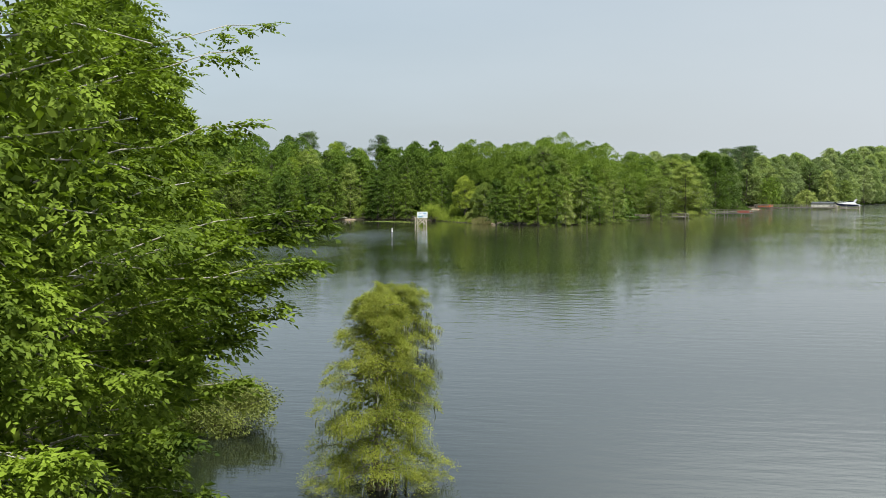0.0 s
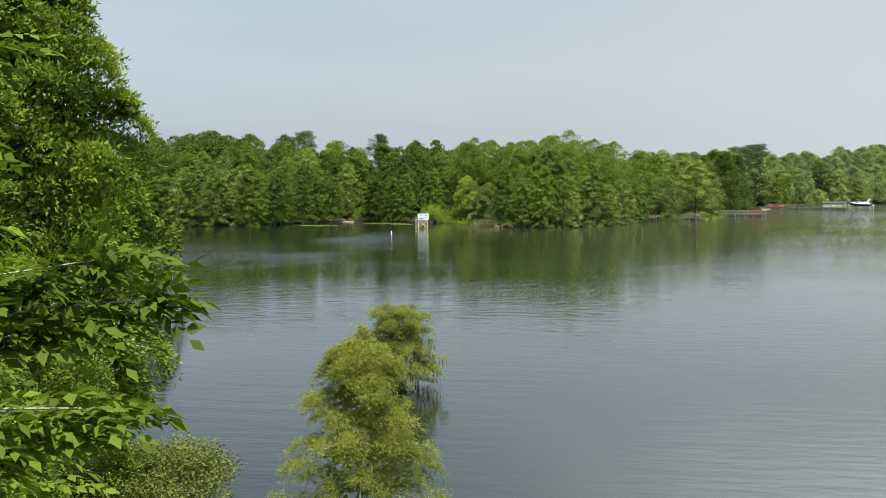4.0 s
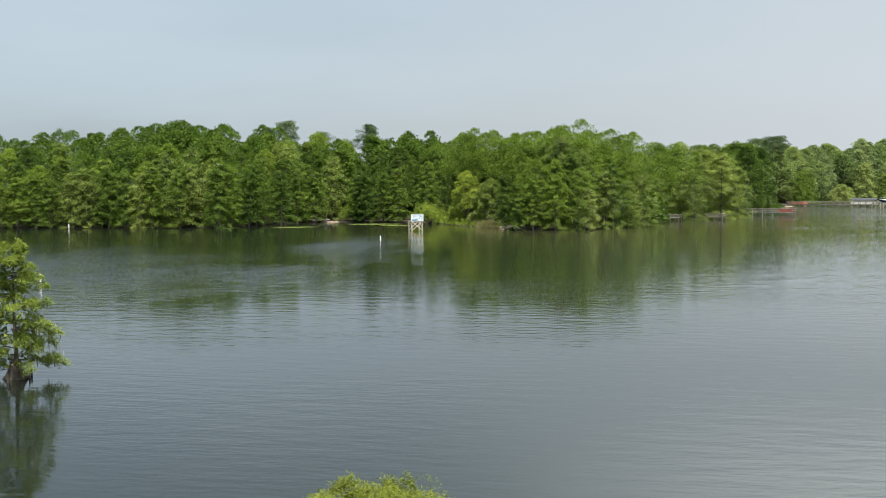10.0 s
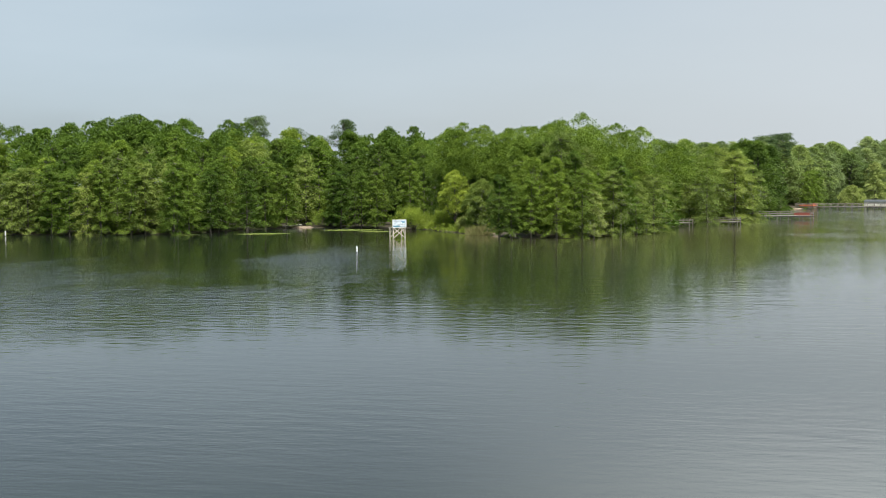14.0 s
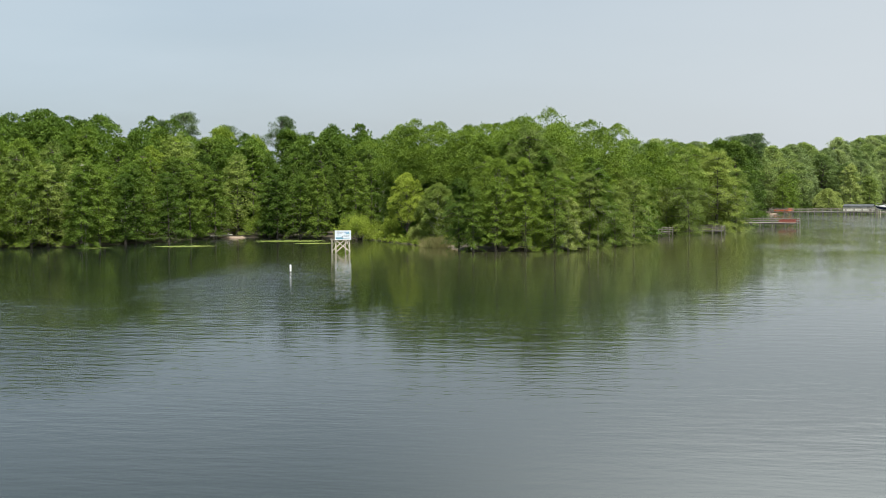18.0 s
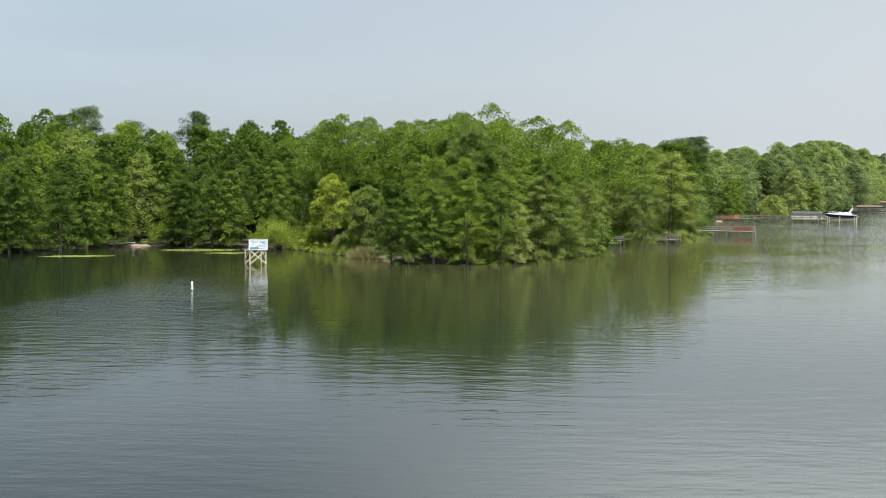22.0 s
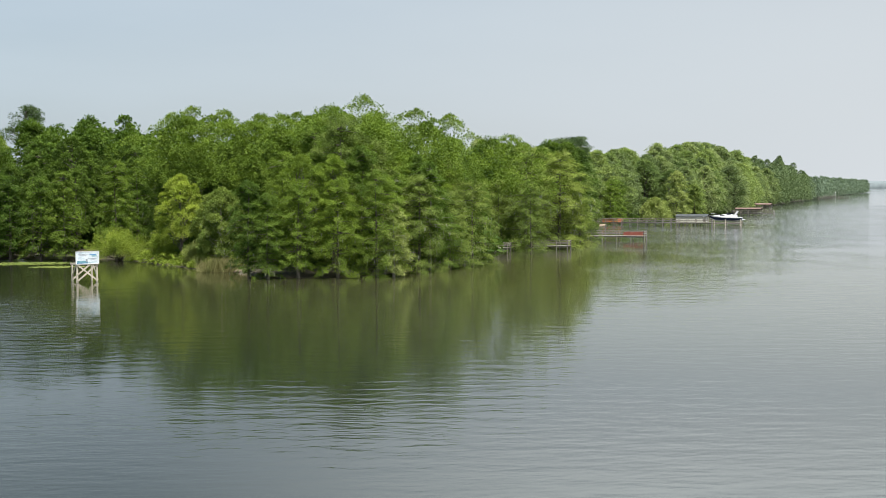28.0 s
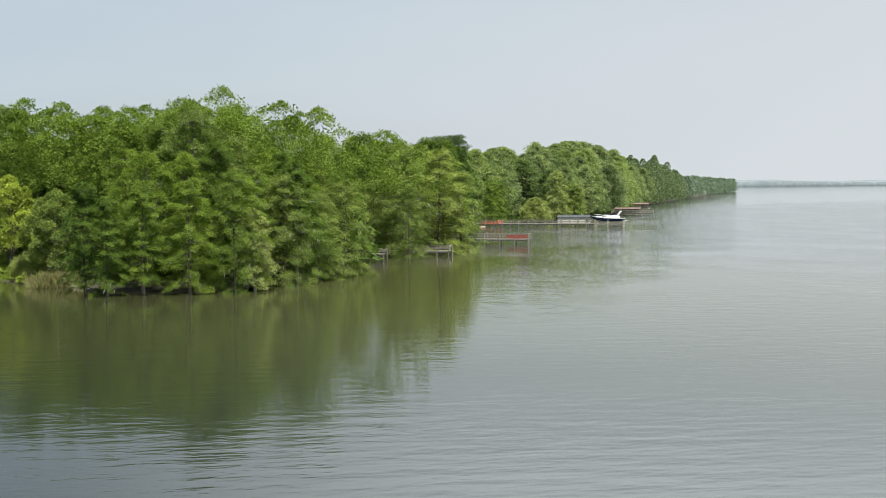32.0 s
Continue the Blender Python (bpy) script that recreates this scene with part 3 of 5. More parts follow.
def pine_tree(seed, h, spread, clumps, per, label):
    """A tall bare stem with dark flat-topped tufts in the upper third."""
    rng = np.random.default_rng(seed)
    tree = thing("pine_tree", label, "tree", "pines over the wood")
    tl = trunk_line(rng, h * 0.96, 0.011 * h + 0.1, 1.3, 0.04)
    limbs, cs, rs = [tl], [], []
    for i in range(clumps):
        u = rng.uniform(0, 1) ** 0.8
        z = h * (0.62 + 0.36 * u)
        az, ln = rng.uniform(0, 6.28), spread * math.sqrt(max(0.06, 1 - ((u - 0.35) / 0.68) ** 2)) * rng.uniform(0.30, 0.95)
        a = on_trunk(tl, z - 0.03 * h)
        c = a + (math.cos(az) * ln, math.sin(az) * ln, 0.03 * h + rng.uniform(-0.2, 0.5))
        w = h * rng.uniform(0.04, 0.07)
        cs.append(c); rs.append((w, w, w * 0.42))
        limbs.append(limb_curve(rng, a, c, 0.004 * h, 0.02, 0.04, 0.04, 4))
    pos, way, up, ln, wd = clump_leaves(rng, np.array(cs), np.array(rs), per, 0.42, 0.11, -0.15, 0.8)
    part("trunk", tubes("trunk", limbs, 5), BARK, tree)
    part("crown", leaf_mesh("crown", pos, way, up, ln, wd), PINE, tree)
    return tree


def shrub(seed, h, spread, clumps, per, leaf, mat, label, name="shrub", group=""):
    """A low mound of leafy shoots from one root."""
    rng = np.random.default_rng(seed)
    ob = thing(name, label, "shrub", group)
    cs, rs, stems = [], [], []
    for i in range(clumps):
        u = unit(rng.normal(size=3))
        u[2] = abs(u[2])
        f = rng.uniform(0.5, 1.0)
        c = np.array((u[0] * spread * f, u[1] * spread * f, 0.15 * h + u[2] * h * 0.78 * f))
        w = spread * rng.uniform(0.2, 0.34)
        cs.append(c); rs.append((w, w, min(w, h * 0.25)))
        if i % 2 == 0:
            stems.append(limb_curve(rng, (rng.normal() * 0.15, rng.normal() * 0.15, -0.3), c, 0.012 * h + 0.012, 0.008, 0.08, 0.06, 5))
    pos, way, up, ln, wd = clump_leaves(rng, np.array(cs), np.array(rs), per, leaf, leaf * 0.4, 0.1, 0.7, np.zeros(3))
    pos[:, 2] = np.maximum(pos[:, 2], 0.05)
    part("stems", tubes("stems", stems, 5), BARK, ob)
    part("foliage", leaf_mesh("foliage", pos, way, up, ln, wd), mat, ob)
    return ob


USED = set()


def plant(proto, x, y, z, scale, turn, wide=1.0):
    """Sets a model tree at its first place, and copies of it after that."""
    m = Matrix.LocRotScale((x, y, z), Euler((0, 0, turn)), (scale * wide, scale * wide, scale))
    if proto.name not in USED:
        USED.add(proto.name)
        proto.matrix_basis = m
        return proto
    return copy_thing_at(proto, m)


def copy_thing_at(proto, m):
    keep = proto.matrix_basis.copy()
    proto.matrix_basis = Matrix.Translation(keep.translation)
    ob = copy_thing(proto, m)
    proto.matrix_basis = keep
    return ob


CY_LABEL = "tall green bald cypress with layered feathery foliage"
FORMS = ((4.1, 0.05, CYPRESS, 60), (3.6, 0.09, CYPRESS_DARK, 40), (4.6, 0.04, CYPRESS_PALE, 90), (3.9, 0.12, CYPRESS, 30), (4.3, 0.07, CYPRESS_DARK, 70))
CY = [cypress_tree(11 + i, 16, sp, lo, 84, 9, 24, 0.24, mt, BARK, CY_LABEL, mo) for i, (sp, lo, mt, mo) in enumerate(FORMS)]
CY_NEAR = [cypress_tree(11 + i, 16, sp, lo, 100, 12, 44, 0.145, mt, BARK, CY_LABEL, mo * 2, core=1500) for i, (sp, lo, mt, mo) in enumerate(FORMS)]
CY_BACK = [cypress_tree(23 + i, 16, sp, lo, 70, 8, 22, 0.26, mt, BARK, CY_LABEL) for i, (sp, lo, mt, mo) in enumerate(FORMS)]
CLEAR_STEM = cypress_tree(31, 17, 3.7, 0.2, 80, 9, 26, 0.21, CYPRESS, BARK_PALE, "bald cypress with a bare pale lower trunk at the waterline", 60, bare=0.26, flare=1.4)
BL_FORMS = ((5.0, 0.20, BROAD), (4.4, 0.26, BROAD_DEEP), (5.4, 0.24, BROAD), (4.6, 0.2, CYPRESS))
BL_LABEL = "round-crowned green hardwood tree in the lakeside wood"
BL = [broadleaf_tree(41 + i, 20, sp, ba, 38, 16, 26, 0.24, mt, BARK, BL_LABEL) for i, (sp, ba, mt) in enumerate(BL_FORMS)]
BL_NEAR = [broadleaf_tree(41 + i, 20, sp, ba, 44, 20, 48, 0.155, mt, BARK, BL_LABEL, core=3000, bulge=0.30) for i, (sp, ba, mt) in enumerate(BL_FORMS)]
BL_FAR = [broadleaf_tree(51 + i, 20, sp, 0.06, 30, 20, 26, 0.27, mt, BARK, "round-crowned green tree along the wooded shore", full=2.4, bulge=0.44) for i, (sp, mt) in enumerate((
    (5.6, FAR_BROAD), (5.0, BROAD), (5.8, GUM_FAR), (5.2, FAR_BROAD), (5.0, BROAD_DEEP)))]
PN = [pine_tree(61 + i, 26, sp, cl, 210, "tall dark pine rising above the wood") for i, (sp, cl) in enumerate(((5.0, 44), (4.2, 36)))]


def top_height(x, d):
    """How tall the wood stands at a place that lies d metres inland."""
    crest = np.interp(x, (-110, -75, -60, -45, -30, -20, -3, 3, 15, 30, 42, 48, 56, 80, 100, 130, 200),
                      (22.8, 24.8, 25.8, 25.3, 24.4, 24.8, 23.8, 21.8, 22.2, 24.4, 21.4, 19.2, 18.6, 20.2, 21.8, 24, 27))
    return crest * (0.52 + 0.48 * min(1, max(0, d / 36)) ** 0.75)


rng = np.random.default_rng(7)
S0, S1 = shore.s_of(-103, 298) - 14, shore.s_of(130, 445)
GAPS = ((shore.s_of(-31, 319) + 1, shore.s_of(-22, 319) - 3), (shore.s_of(44, 286) - 2, shore.s_of(116, 428) + 8))
placed = []
for row, (inland, step) in enumerate(((-0.4, 4.3), (5.8, 5.6), (14.0, 6.4))):
    s = S0
    while s < S1:
        d = inland + rng.uniform(-1.3, 1.6)
        x, y = shore.at(s + rng.uniform(-1, 1), d)
        open_bank = any(a < s < b for a, b in GAPS)
        cove = -34 < x < 12 and y > 285
        nook = 3 < x < 14.5 and 276 < y < 301
        ok = all((x - a) ** 2 + (y - b) ** 2 > (2.6 + row * 0.7) ** 2 for a, b in placed)
        if ok and not nook and not (open_bank and row == 0) and not (cove and row == 0 and x > -8):
            h = top_height(x, d) * rng.uniform(0.84, 1.02)
            roll = rng.random()
            on_point = -8 < x < 72
            z = max(-0.1, min(1.0, d * 0.07))
            if row == 0:
                pr, base = (CY_NEAR if on_point else CY)[1 if -40 < x < 2 and rng.random() < 0.6 else rng.integers(5)], 16
            elif roll < (0.85 if on_point and row == 1 else 0.62 if row == 1 or on_point else 0.35):
                pr, base = (CY_NEAR if on_point else CY_BACK)[rng.integers(5)], 16
            else:
                pr, base = (BL_NEAR if on_point else BL)[1 if -42 < x < 4 and rng.random() < 0.85 else rng.integers(4)], 20
            if x > 72 and row == 1:
                s += step
                continue
            if x > 84 and row:
                pr, base = BL[rng.integers(3)], 20
            plant(pr, x, y, z, h / base, rng.uniform(0, 6.28), rng.uniform(0.9, 1.15) * (16 / h) ** 0.25)
            placed.append((x, y))
        s += step * rng.uniform(0.8, 1.2)

# the pale-stemmed trees at the water's edge
for x, y, h, t in ((35.2, 275.3, 13.5, 0.3), (-49.5, 293.5, 15, 2.0), (31.5, 276.5, 12, 4.0)):
    plant(CLEAR_STEM, x, y, -0.1, h / 17, t)
# hardwoods behind the cove and over the back of the point
for i in range(9):
    for j in range(6):
        x, y = -50 + i * 8.2 + rng.uniform(-2.2, 2.2), 327 + j * 7.5 + rng.uniform(-2, 2)
        if all((x - a) ** 2 + (y - b) ** 2 > 20 for a, b in placed) and (x < 8 or y > 318):
            h = np.interp(j, (0, 1, 3, 5), (14, 18.0, 21.6, 23.4)) * rng.uniform(0.86, 1.02)
            h *= np.interp(x, (-12, -3, 3), (1.0, 0.98, 0.86))
            plant((BL_NEAR if x > -5 else BL if j < 3 else BL_FAR)[1 if x < 6 and rng.random() < 0.8 else rng.integers(4)], x, y, 0.8, h / 20, rng.uniform(0, 6.28), 1.1)
            placed.append((x, y))
# the pale green cypresses by the docks
for k, x, y, h, w in ((2, 59.8, 311.0, 11.0, 0.85), (2, 62.0, 321.5, 15.5, 1.4), (2, 69.0, 324.5, 16.0, 1.4), (2, 74.6, 329.5, 12.5, 1.3), (2, 66.5, 331.0, 17.0, 1.4), (2, 72.0, 333.0, 15.0, 1.3)):
    plant(CY_NEAR[k], x, y, -0.1, h / 16, x, w)
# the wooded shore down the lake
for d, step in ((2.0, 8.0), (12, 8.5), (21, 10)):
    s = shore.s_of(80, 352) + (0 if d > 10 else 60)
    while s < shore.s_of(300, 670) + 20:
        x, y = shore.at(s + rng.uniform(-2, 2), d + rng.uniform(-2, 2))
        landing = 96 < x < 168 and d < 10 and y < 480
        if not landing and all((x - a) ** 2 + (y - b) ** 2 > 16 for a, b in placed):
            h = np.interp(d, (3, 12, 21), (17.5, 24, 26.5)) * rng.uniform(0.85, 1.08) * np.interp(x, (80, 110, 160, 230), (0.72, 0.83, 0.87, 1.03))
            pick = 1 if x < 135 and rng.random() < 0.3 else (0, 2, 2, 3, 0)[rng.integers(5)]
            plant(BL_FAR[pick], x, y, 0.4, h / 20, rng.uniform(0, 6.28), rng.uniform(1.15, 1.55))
            placed.append((x, y))
        s += step * rng.uniform(0.8, 1.2)
# dark hardwoods behind the docks; the deepest green also stands for under-canopy shade
for i in range(12):
    t = i / 11
    x, y = 55 + 46 * t + rng.uniform(-2, 2) - (i % 2) * 4, 338 + 60 * t + rng.uniform(-2, 2) + (i % 2) * 5
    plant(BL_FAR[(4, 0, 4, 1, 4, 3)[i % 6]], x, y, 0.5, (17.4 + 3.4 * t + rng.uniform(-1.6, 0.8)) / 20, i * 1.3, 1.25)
# pines and tall single trees over the canopy
for x, y, h, k in ((-46.4, 381, 28.0, 0), (-51.5, 383, 26.5, 1), (-21.4, 366, 26.5, 1), (-79, 372, 26.0, 0), (-74, 376, 26, 1), (-34, 372, 24.5, 1),
                   (104, 426, 23.0, 0), (110, 437, 23.5, 1), (116, 447, 24.5, 0), (99, 418, 21.5, 1), (124, 462, 25.5, 1)):
    plant(PN[k], x, y, 0.6, h / 26 * 0.96, x * 0.7)

# the deep wood behind the shore rows: crowns alone show
def woods(name, label, line, s0, s1, rows, step, leaf, per, mat, boughs, tufts, tall=None, low=0.5):
    rng = np.random.default_rng(int(s0) + 3)
    tris = []
    for d in rows:
        s = s0
        while s < s1:
            x, y = line.at(s + rng.uniform(-2, 2), d + rng.uniform(-3, 3))
            h = np.interp(s, *tall) * rng.uniform(0.76, 1.06) if tall else top_height(x, d) * rng.uniform(0.90, 1.03)
            tri, c, tc = billow_crown(rng, h, low, rng.uniform(4.6, 6.8), 3.2, 0.8, boughs, tufts, per, leaf, 0.7, 0.6, boughs * 32, fill=0.88)
            tris.append(tri + (x, y, 0.4))
            s += step * rng.uniform(0.75, 1.25)
    me = loose(name, np.concatenate(tris))
    return tagged(part(name, me, mat, kind="stuff"), label, "woods")


SP = shore.s_of(-9, 313)
woods("deep_woods", "dense green tree canopy of the lakeside wood", shore, S0 - 30, SP, (22, 29, 37, 46), 7.0, 0.34, 17, BROAD, 14, 10)
woods("point_woods", "dense green tree canopy on the wooded point", shore, SP, S1 + 20, (22, 31, 42), 7.2, 0.21, 30, BROAD, 16, 11)
# dark leaf rows added inland to block sky under the crowns and deepen the gaps
woods("understory", "dark green leaf filler added under the lakeside wood", shore, S0 - 20, S1 + 20, (17, 34), 5.5, 0.6, 9, BROAD_DEEP, 9, 6, ((0, 9000), (7.5, 7.5)), 0.02)
F0, F1, F2 = shore.s_of(300, 670), shore.s_of(427, 853), shore.s[-1]
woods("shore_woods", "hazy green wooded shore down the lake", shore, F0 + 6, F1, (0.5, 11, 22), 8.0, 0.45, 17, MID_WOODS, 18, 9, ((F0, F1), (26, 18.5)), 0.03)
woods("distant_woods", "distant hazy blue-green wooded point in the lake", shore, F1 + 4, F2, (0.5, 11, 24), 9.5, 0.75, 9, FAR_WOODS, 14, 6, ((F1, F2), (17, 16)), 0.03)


# low growth over the open bank behind the docks
def undergrowth(s0, s1, step, mat, label):
    rng = np.random.default_rng(77)
    tris = []
    s = s0
    while s < s1:
        for d in (0.2, 2.2, 4.4):
            x, y = shore.at(s, d + rng.uniform(-0.6, 0.8))
            h = rng.uniform(0.9, 2.0) * (0.8 + d * 0.25)
            tri, c, tc = billow_crown(rng, h, 0.02, rng.uniform(1.0, 1.7), 2.2, 1.0, 6, 7, 13, 0.17, 0.6, 0.7, 30)
            tris.append(tri + (x, y, 0.0))
        s += step * rng.uniform(0.7, 1.3)
    return tagged(part("undergrowth", loose("undergrowth", np.concatenate(tris)), mat, kind="stuff"), label, "undergrowth")


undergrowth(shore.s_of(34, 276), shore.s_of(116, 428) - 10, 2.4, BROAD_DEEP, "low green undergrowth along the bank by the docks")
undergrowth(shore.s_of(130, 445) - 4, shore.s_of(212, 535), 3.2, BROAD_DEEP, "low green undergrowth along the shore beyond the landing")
undergrowth(shore.s_of(-3, 311) + 3, shore.s_of(13, 280) - 3, 2.6, WILLOW, "low yellow-green growth on the bank of the cove")
# the far side of the lake, kilometres off
rng = np.random.default_rng(21)
k = 160
fx = np.linspace(-600, 4200, k)
fy = 3000 - fx * 0.12 + 30 * np.sin(fx * 0.004)
ft = 15 + 3 * np.sin(fx * 0.011) + rng.uniform(-2, 2, k)
vs = [(x, y + dy, z) for x, y, t in zip(fx, fy, ft) for dy, z in ((0, -0.5), (0, t * 0.8), (40, t), (200, t))]
fs = [(i * 4 + j, (i + 1) * 4 + j, (i + 1) * 4 + j + 1, i * 4 + j + 1) for i in range(k - 1) for j in range(3)]
# the haze over the distance is put into this blue-grey base colour
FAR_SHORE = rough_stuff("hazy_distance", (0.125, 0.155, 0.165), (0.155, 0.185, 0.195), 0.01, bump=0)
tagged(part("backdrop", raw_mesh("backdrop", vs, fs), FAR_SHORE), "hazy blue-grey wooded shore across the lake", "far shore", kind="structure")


# ---- the near bank ----
def elm_tree(seed, centre, radii, foot, boughs, sprays, label):
    """A spreading elm: long limbs, and flat drooping sprays of two-ranked leaves over its crown."""
    rng = np.random.default_rng(seed)
    tree = thing("elm_tree", label, "tree", at=Matrix.Translation(foot))
    c, r, f = np.array(centre) - foot, np.array(radii), np.zeros(3)
    tl = np.c_[np.linspace(0, c[0] * 0.6, 8), np.linspace(0, c[1], 8), np.linspace(-0.5, c[2] + r[2] * 0.7, 8), np.linspace(0.36, 0.06, 8)]
    limbs = [tl]
    # leafy domes stand out of the crown, dark clefts between them
    i = np.arange(boughs)
    uz = 1 - 2 * (i + rng.uniform(0.1, 0.9, boughs)) / boughs
    az = i * 2.39996 + rng.uniform(-0.3, 0.3, boughs)
    wall = np.sqrt(1 - np.abs(uz) ** np.where(uz < 0, 2.8, 2.2))
    face = np.c_[np.cos(az) * wall, np.sin(az) * wall, uz]
    big = rng.uniform(0.9, 1.7, boughs)
    hub = c + face * (r * rng.uniform(0.90, 1.04, (boughs, 1)) - big[:, None])
    B = np.repeat(i, sprays)
    F = unit(face[B] + (0, 0, 0.25))
    d = unit(rng.normal(size=F.shape) + F * 0.6)
    d = unit(d - 1.7 * np.minimum(0, (d * F).sum(axis=1, keepdims=True) + 0.1) * F)
    o = hub[B] + d * (1.05, 1.05, 0.8) * (big[B] * rng.uniform(0.50, 1.0, len(B)) ** 0.7)[:, None]
    w = d * (1, 1, 0.3) + face[B] * (0.7, 0.7, 0.2) + rng.normal(size=o.shape) * 0.35
    w[:, 2] -= 0.15
    w = unit(w)
    high = np.maximum(0, (o + foot)[:, 2] - 10.0)
    under = (o + foot)[:, 2] < 7.8
    skirt = -3.1 - 0.15 * (7.8 - (o + foot)[:, 2]) - 0.2 * np.maximum(0, (o + foot)[:, 1] - 4.4)
    thin = (o + foot)[:, 0] + 0.3 * np.maximum(0, w[:, 0]) < np.where(high > 0, -3.2 - 0.28 * high, np.where(under, skirt, -1.9 - 0.16 * np.maximum(0, (o + foot)[:, 1] - 4.4)))
    o, w = o[thin], w[thin]
    for k in range(boughs):
        limbs.append(limb_curve(rng, on_trunk(tl, max(1.5, hub[k, 2] - rng.uniform(0.5, 2.5))), hub[k], 0.045, 0.012, 0.05, 0.04, 6))
    # long shoots that reach out of the crown
    shoots = ((-1.2, 3.4, 10.15, -5.0, 4.0, 9.2), (-1.6, 3.9, 9.1, -5.5, 4.2, 8.0), (-1.5, 3.2, 8.6, -5.2, 3.8, 7.4), (-2.1, 3.0, 7.4, -6.0, 4.0, 6.4),
              (-2.6, 9.2, 13.9, -6.5, 7.0, 12.6), (-2.9, 8.0, 13.2, -6.5, 6.5, 12.0), (-2.3, 4.6, 11.6, -6.0, 4.6, 10.6), (-2.6, 2.0, 5.8, -6.5, 3.5, 5.2), (-2.2, 2.4, 9.6, -6, 3.5, 8.6),
              (-0.9, 3.4, 9.9, -5.0, 3.6, 9.0), (-1.1, 3.0, 9.3, -5.0, 3.4, 8.4), (-1.7, 3.4, 9.7, -5.5, 3.6, 8.8), (-1.9, 3.8, 8.9, -5.5, 4.0, 7.9), (-2.2, 3.3, 8.1, -5.6, 3.8, 7.2), (-2.4, 4.4, 10.8, -6.0, 4.4, 9.6), (-3.0, 2.6, 6.6, -6.6, 3.6, 5.8))
    so, sw = [], []
    tips = rng.uniform((-4.8, -1.6, 4.6), (-2.3, 2.4, 9.2), (22, 3))
    shoots += tuple((*tip, *(tip + rng.uniform((-3.4, 1.6, -1.0), (-2.2, 3.0, -0.2)))) for tip in tips)
    for tx, ty, tz, bx, by, bz in shoots:
        a, b = np.array((bx, by, bz)) - foot, np.array((tx, ty, tz)) - foot
        limbs.append(limb_curve(rng, a, b, 0.022, 0.005, 0.04, 0.02, 6))
        for q in range(30 if bz > 11.5 else 80):
            t = rng.uniform(0.25, 1.0) ** 0.7
            p0 = a + (b - a) * t
            d = unit(b - a) + rng.normal(size=3) * (0.45, 0.45, 0.25)
            so.append(p0 + rng.normal(size=3) * 0.26 * (1.15 - t)); sw.append(unit(d))
    o, w = np.r_[o, so], np.r_[w, sw]
    ln = rng.uniform(0.24, 0.46, len(o))
    keep = (o + w * ln[:, None])[:, 0] + foot[0] < -0.25
    keep &= o[:, 2] > 0.3
    o, w, ln = o[keep], w[keep], ln[keep]
    k = 8
    t = np.linspace(0.08, 1, k)
    side = unit(np.cross(w, (0, 0, 1.0)) + rng.normal(size=w.shape) * 0.25)
    pos = o[:, None] + w[:, None] * (ln[:, None] * t)[..., None]
    pos[..., 2] -= (ln[:, None] * 0.30 * t ** 2)
    sign = np.where(np.arange(k) % 2, 1.0, -1.0)
    sign[-1] = 0.0
    way = w[:, None] * 0.75 + side[:, None] * sign[None, :, None] * 0.85 + rng.normal(size=pos.shape) * 0.18
    way[..., 2] -= 0.30
    up = np.cross(side, w)
    up *= np.sign(up[:, 2:3])
    up = np.repeat(up[:, None], k, axis=1) + rng.normal(size=pos.shape) * 0.25
    size = rng.uniform(0.10, 0.165, pos.shape[:2]).ravel()
    # dim inner leaves behind the skin
    q = 21000
    v = unit(rng.normal(size=(q, 3)))
    ip = c + v * (r - 1.3) * rng.uniform(0.40, 0.85, (q, 1))
    iw, iu = rng.normal(size=(q, 3)), rng.normal(size=(q, 3)) + (0, 0, 0.6)
    P, W, U = np.r_[pos.reshape(-1, 3), ip], np.r_[way.reshape(-1, 3), iw], np.r_[up.reshape(-1, 3), iu]
    L = np.r_[size, np.full(q, 0.28)]
    part("trunk", tubes("trunk", limbs, 6), BARK_PALE, tree)
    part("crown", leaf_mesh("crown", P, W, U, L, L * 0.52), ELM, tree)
    return tree


elm_tree(3, (-9.0, 4.4, 9.3), (6.9, 6.8, 8.9), (-12.0, 4.8, 0.3), 135, 165, "big leafy elm with drooping sprays overhanging the lake")
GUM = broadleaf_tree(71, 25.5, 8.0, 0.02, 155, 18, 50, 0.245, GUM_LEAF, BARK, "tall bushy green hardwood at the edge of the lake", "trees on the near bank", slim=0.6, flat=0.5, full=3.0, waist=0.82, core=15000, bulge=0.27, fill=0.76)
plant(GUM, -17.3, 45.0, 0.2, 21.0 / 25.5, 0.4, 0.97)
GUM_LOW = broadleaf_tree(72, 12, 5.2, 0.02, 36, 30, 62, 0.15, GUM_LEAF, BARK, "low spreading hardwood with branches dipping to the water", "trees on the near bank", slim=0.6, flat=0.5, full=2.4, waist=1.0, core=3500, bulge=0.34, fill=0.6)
plant(GUM_LOW, -13.0, 33.5, 0.1, 0.70, 1.0)
plant(GUM, -24.5, 20.0, 0.4, 0.85, 3.3)
shrub(81, 2.3, 2.8, 60, 330, 0.13, SHRUB, "rounded olive-green shrub growing out of the shallow water", "shrub").matrix_basis = pose(-8.8, 35.2, 0)

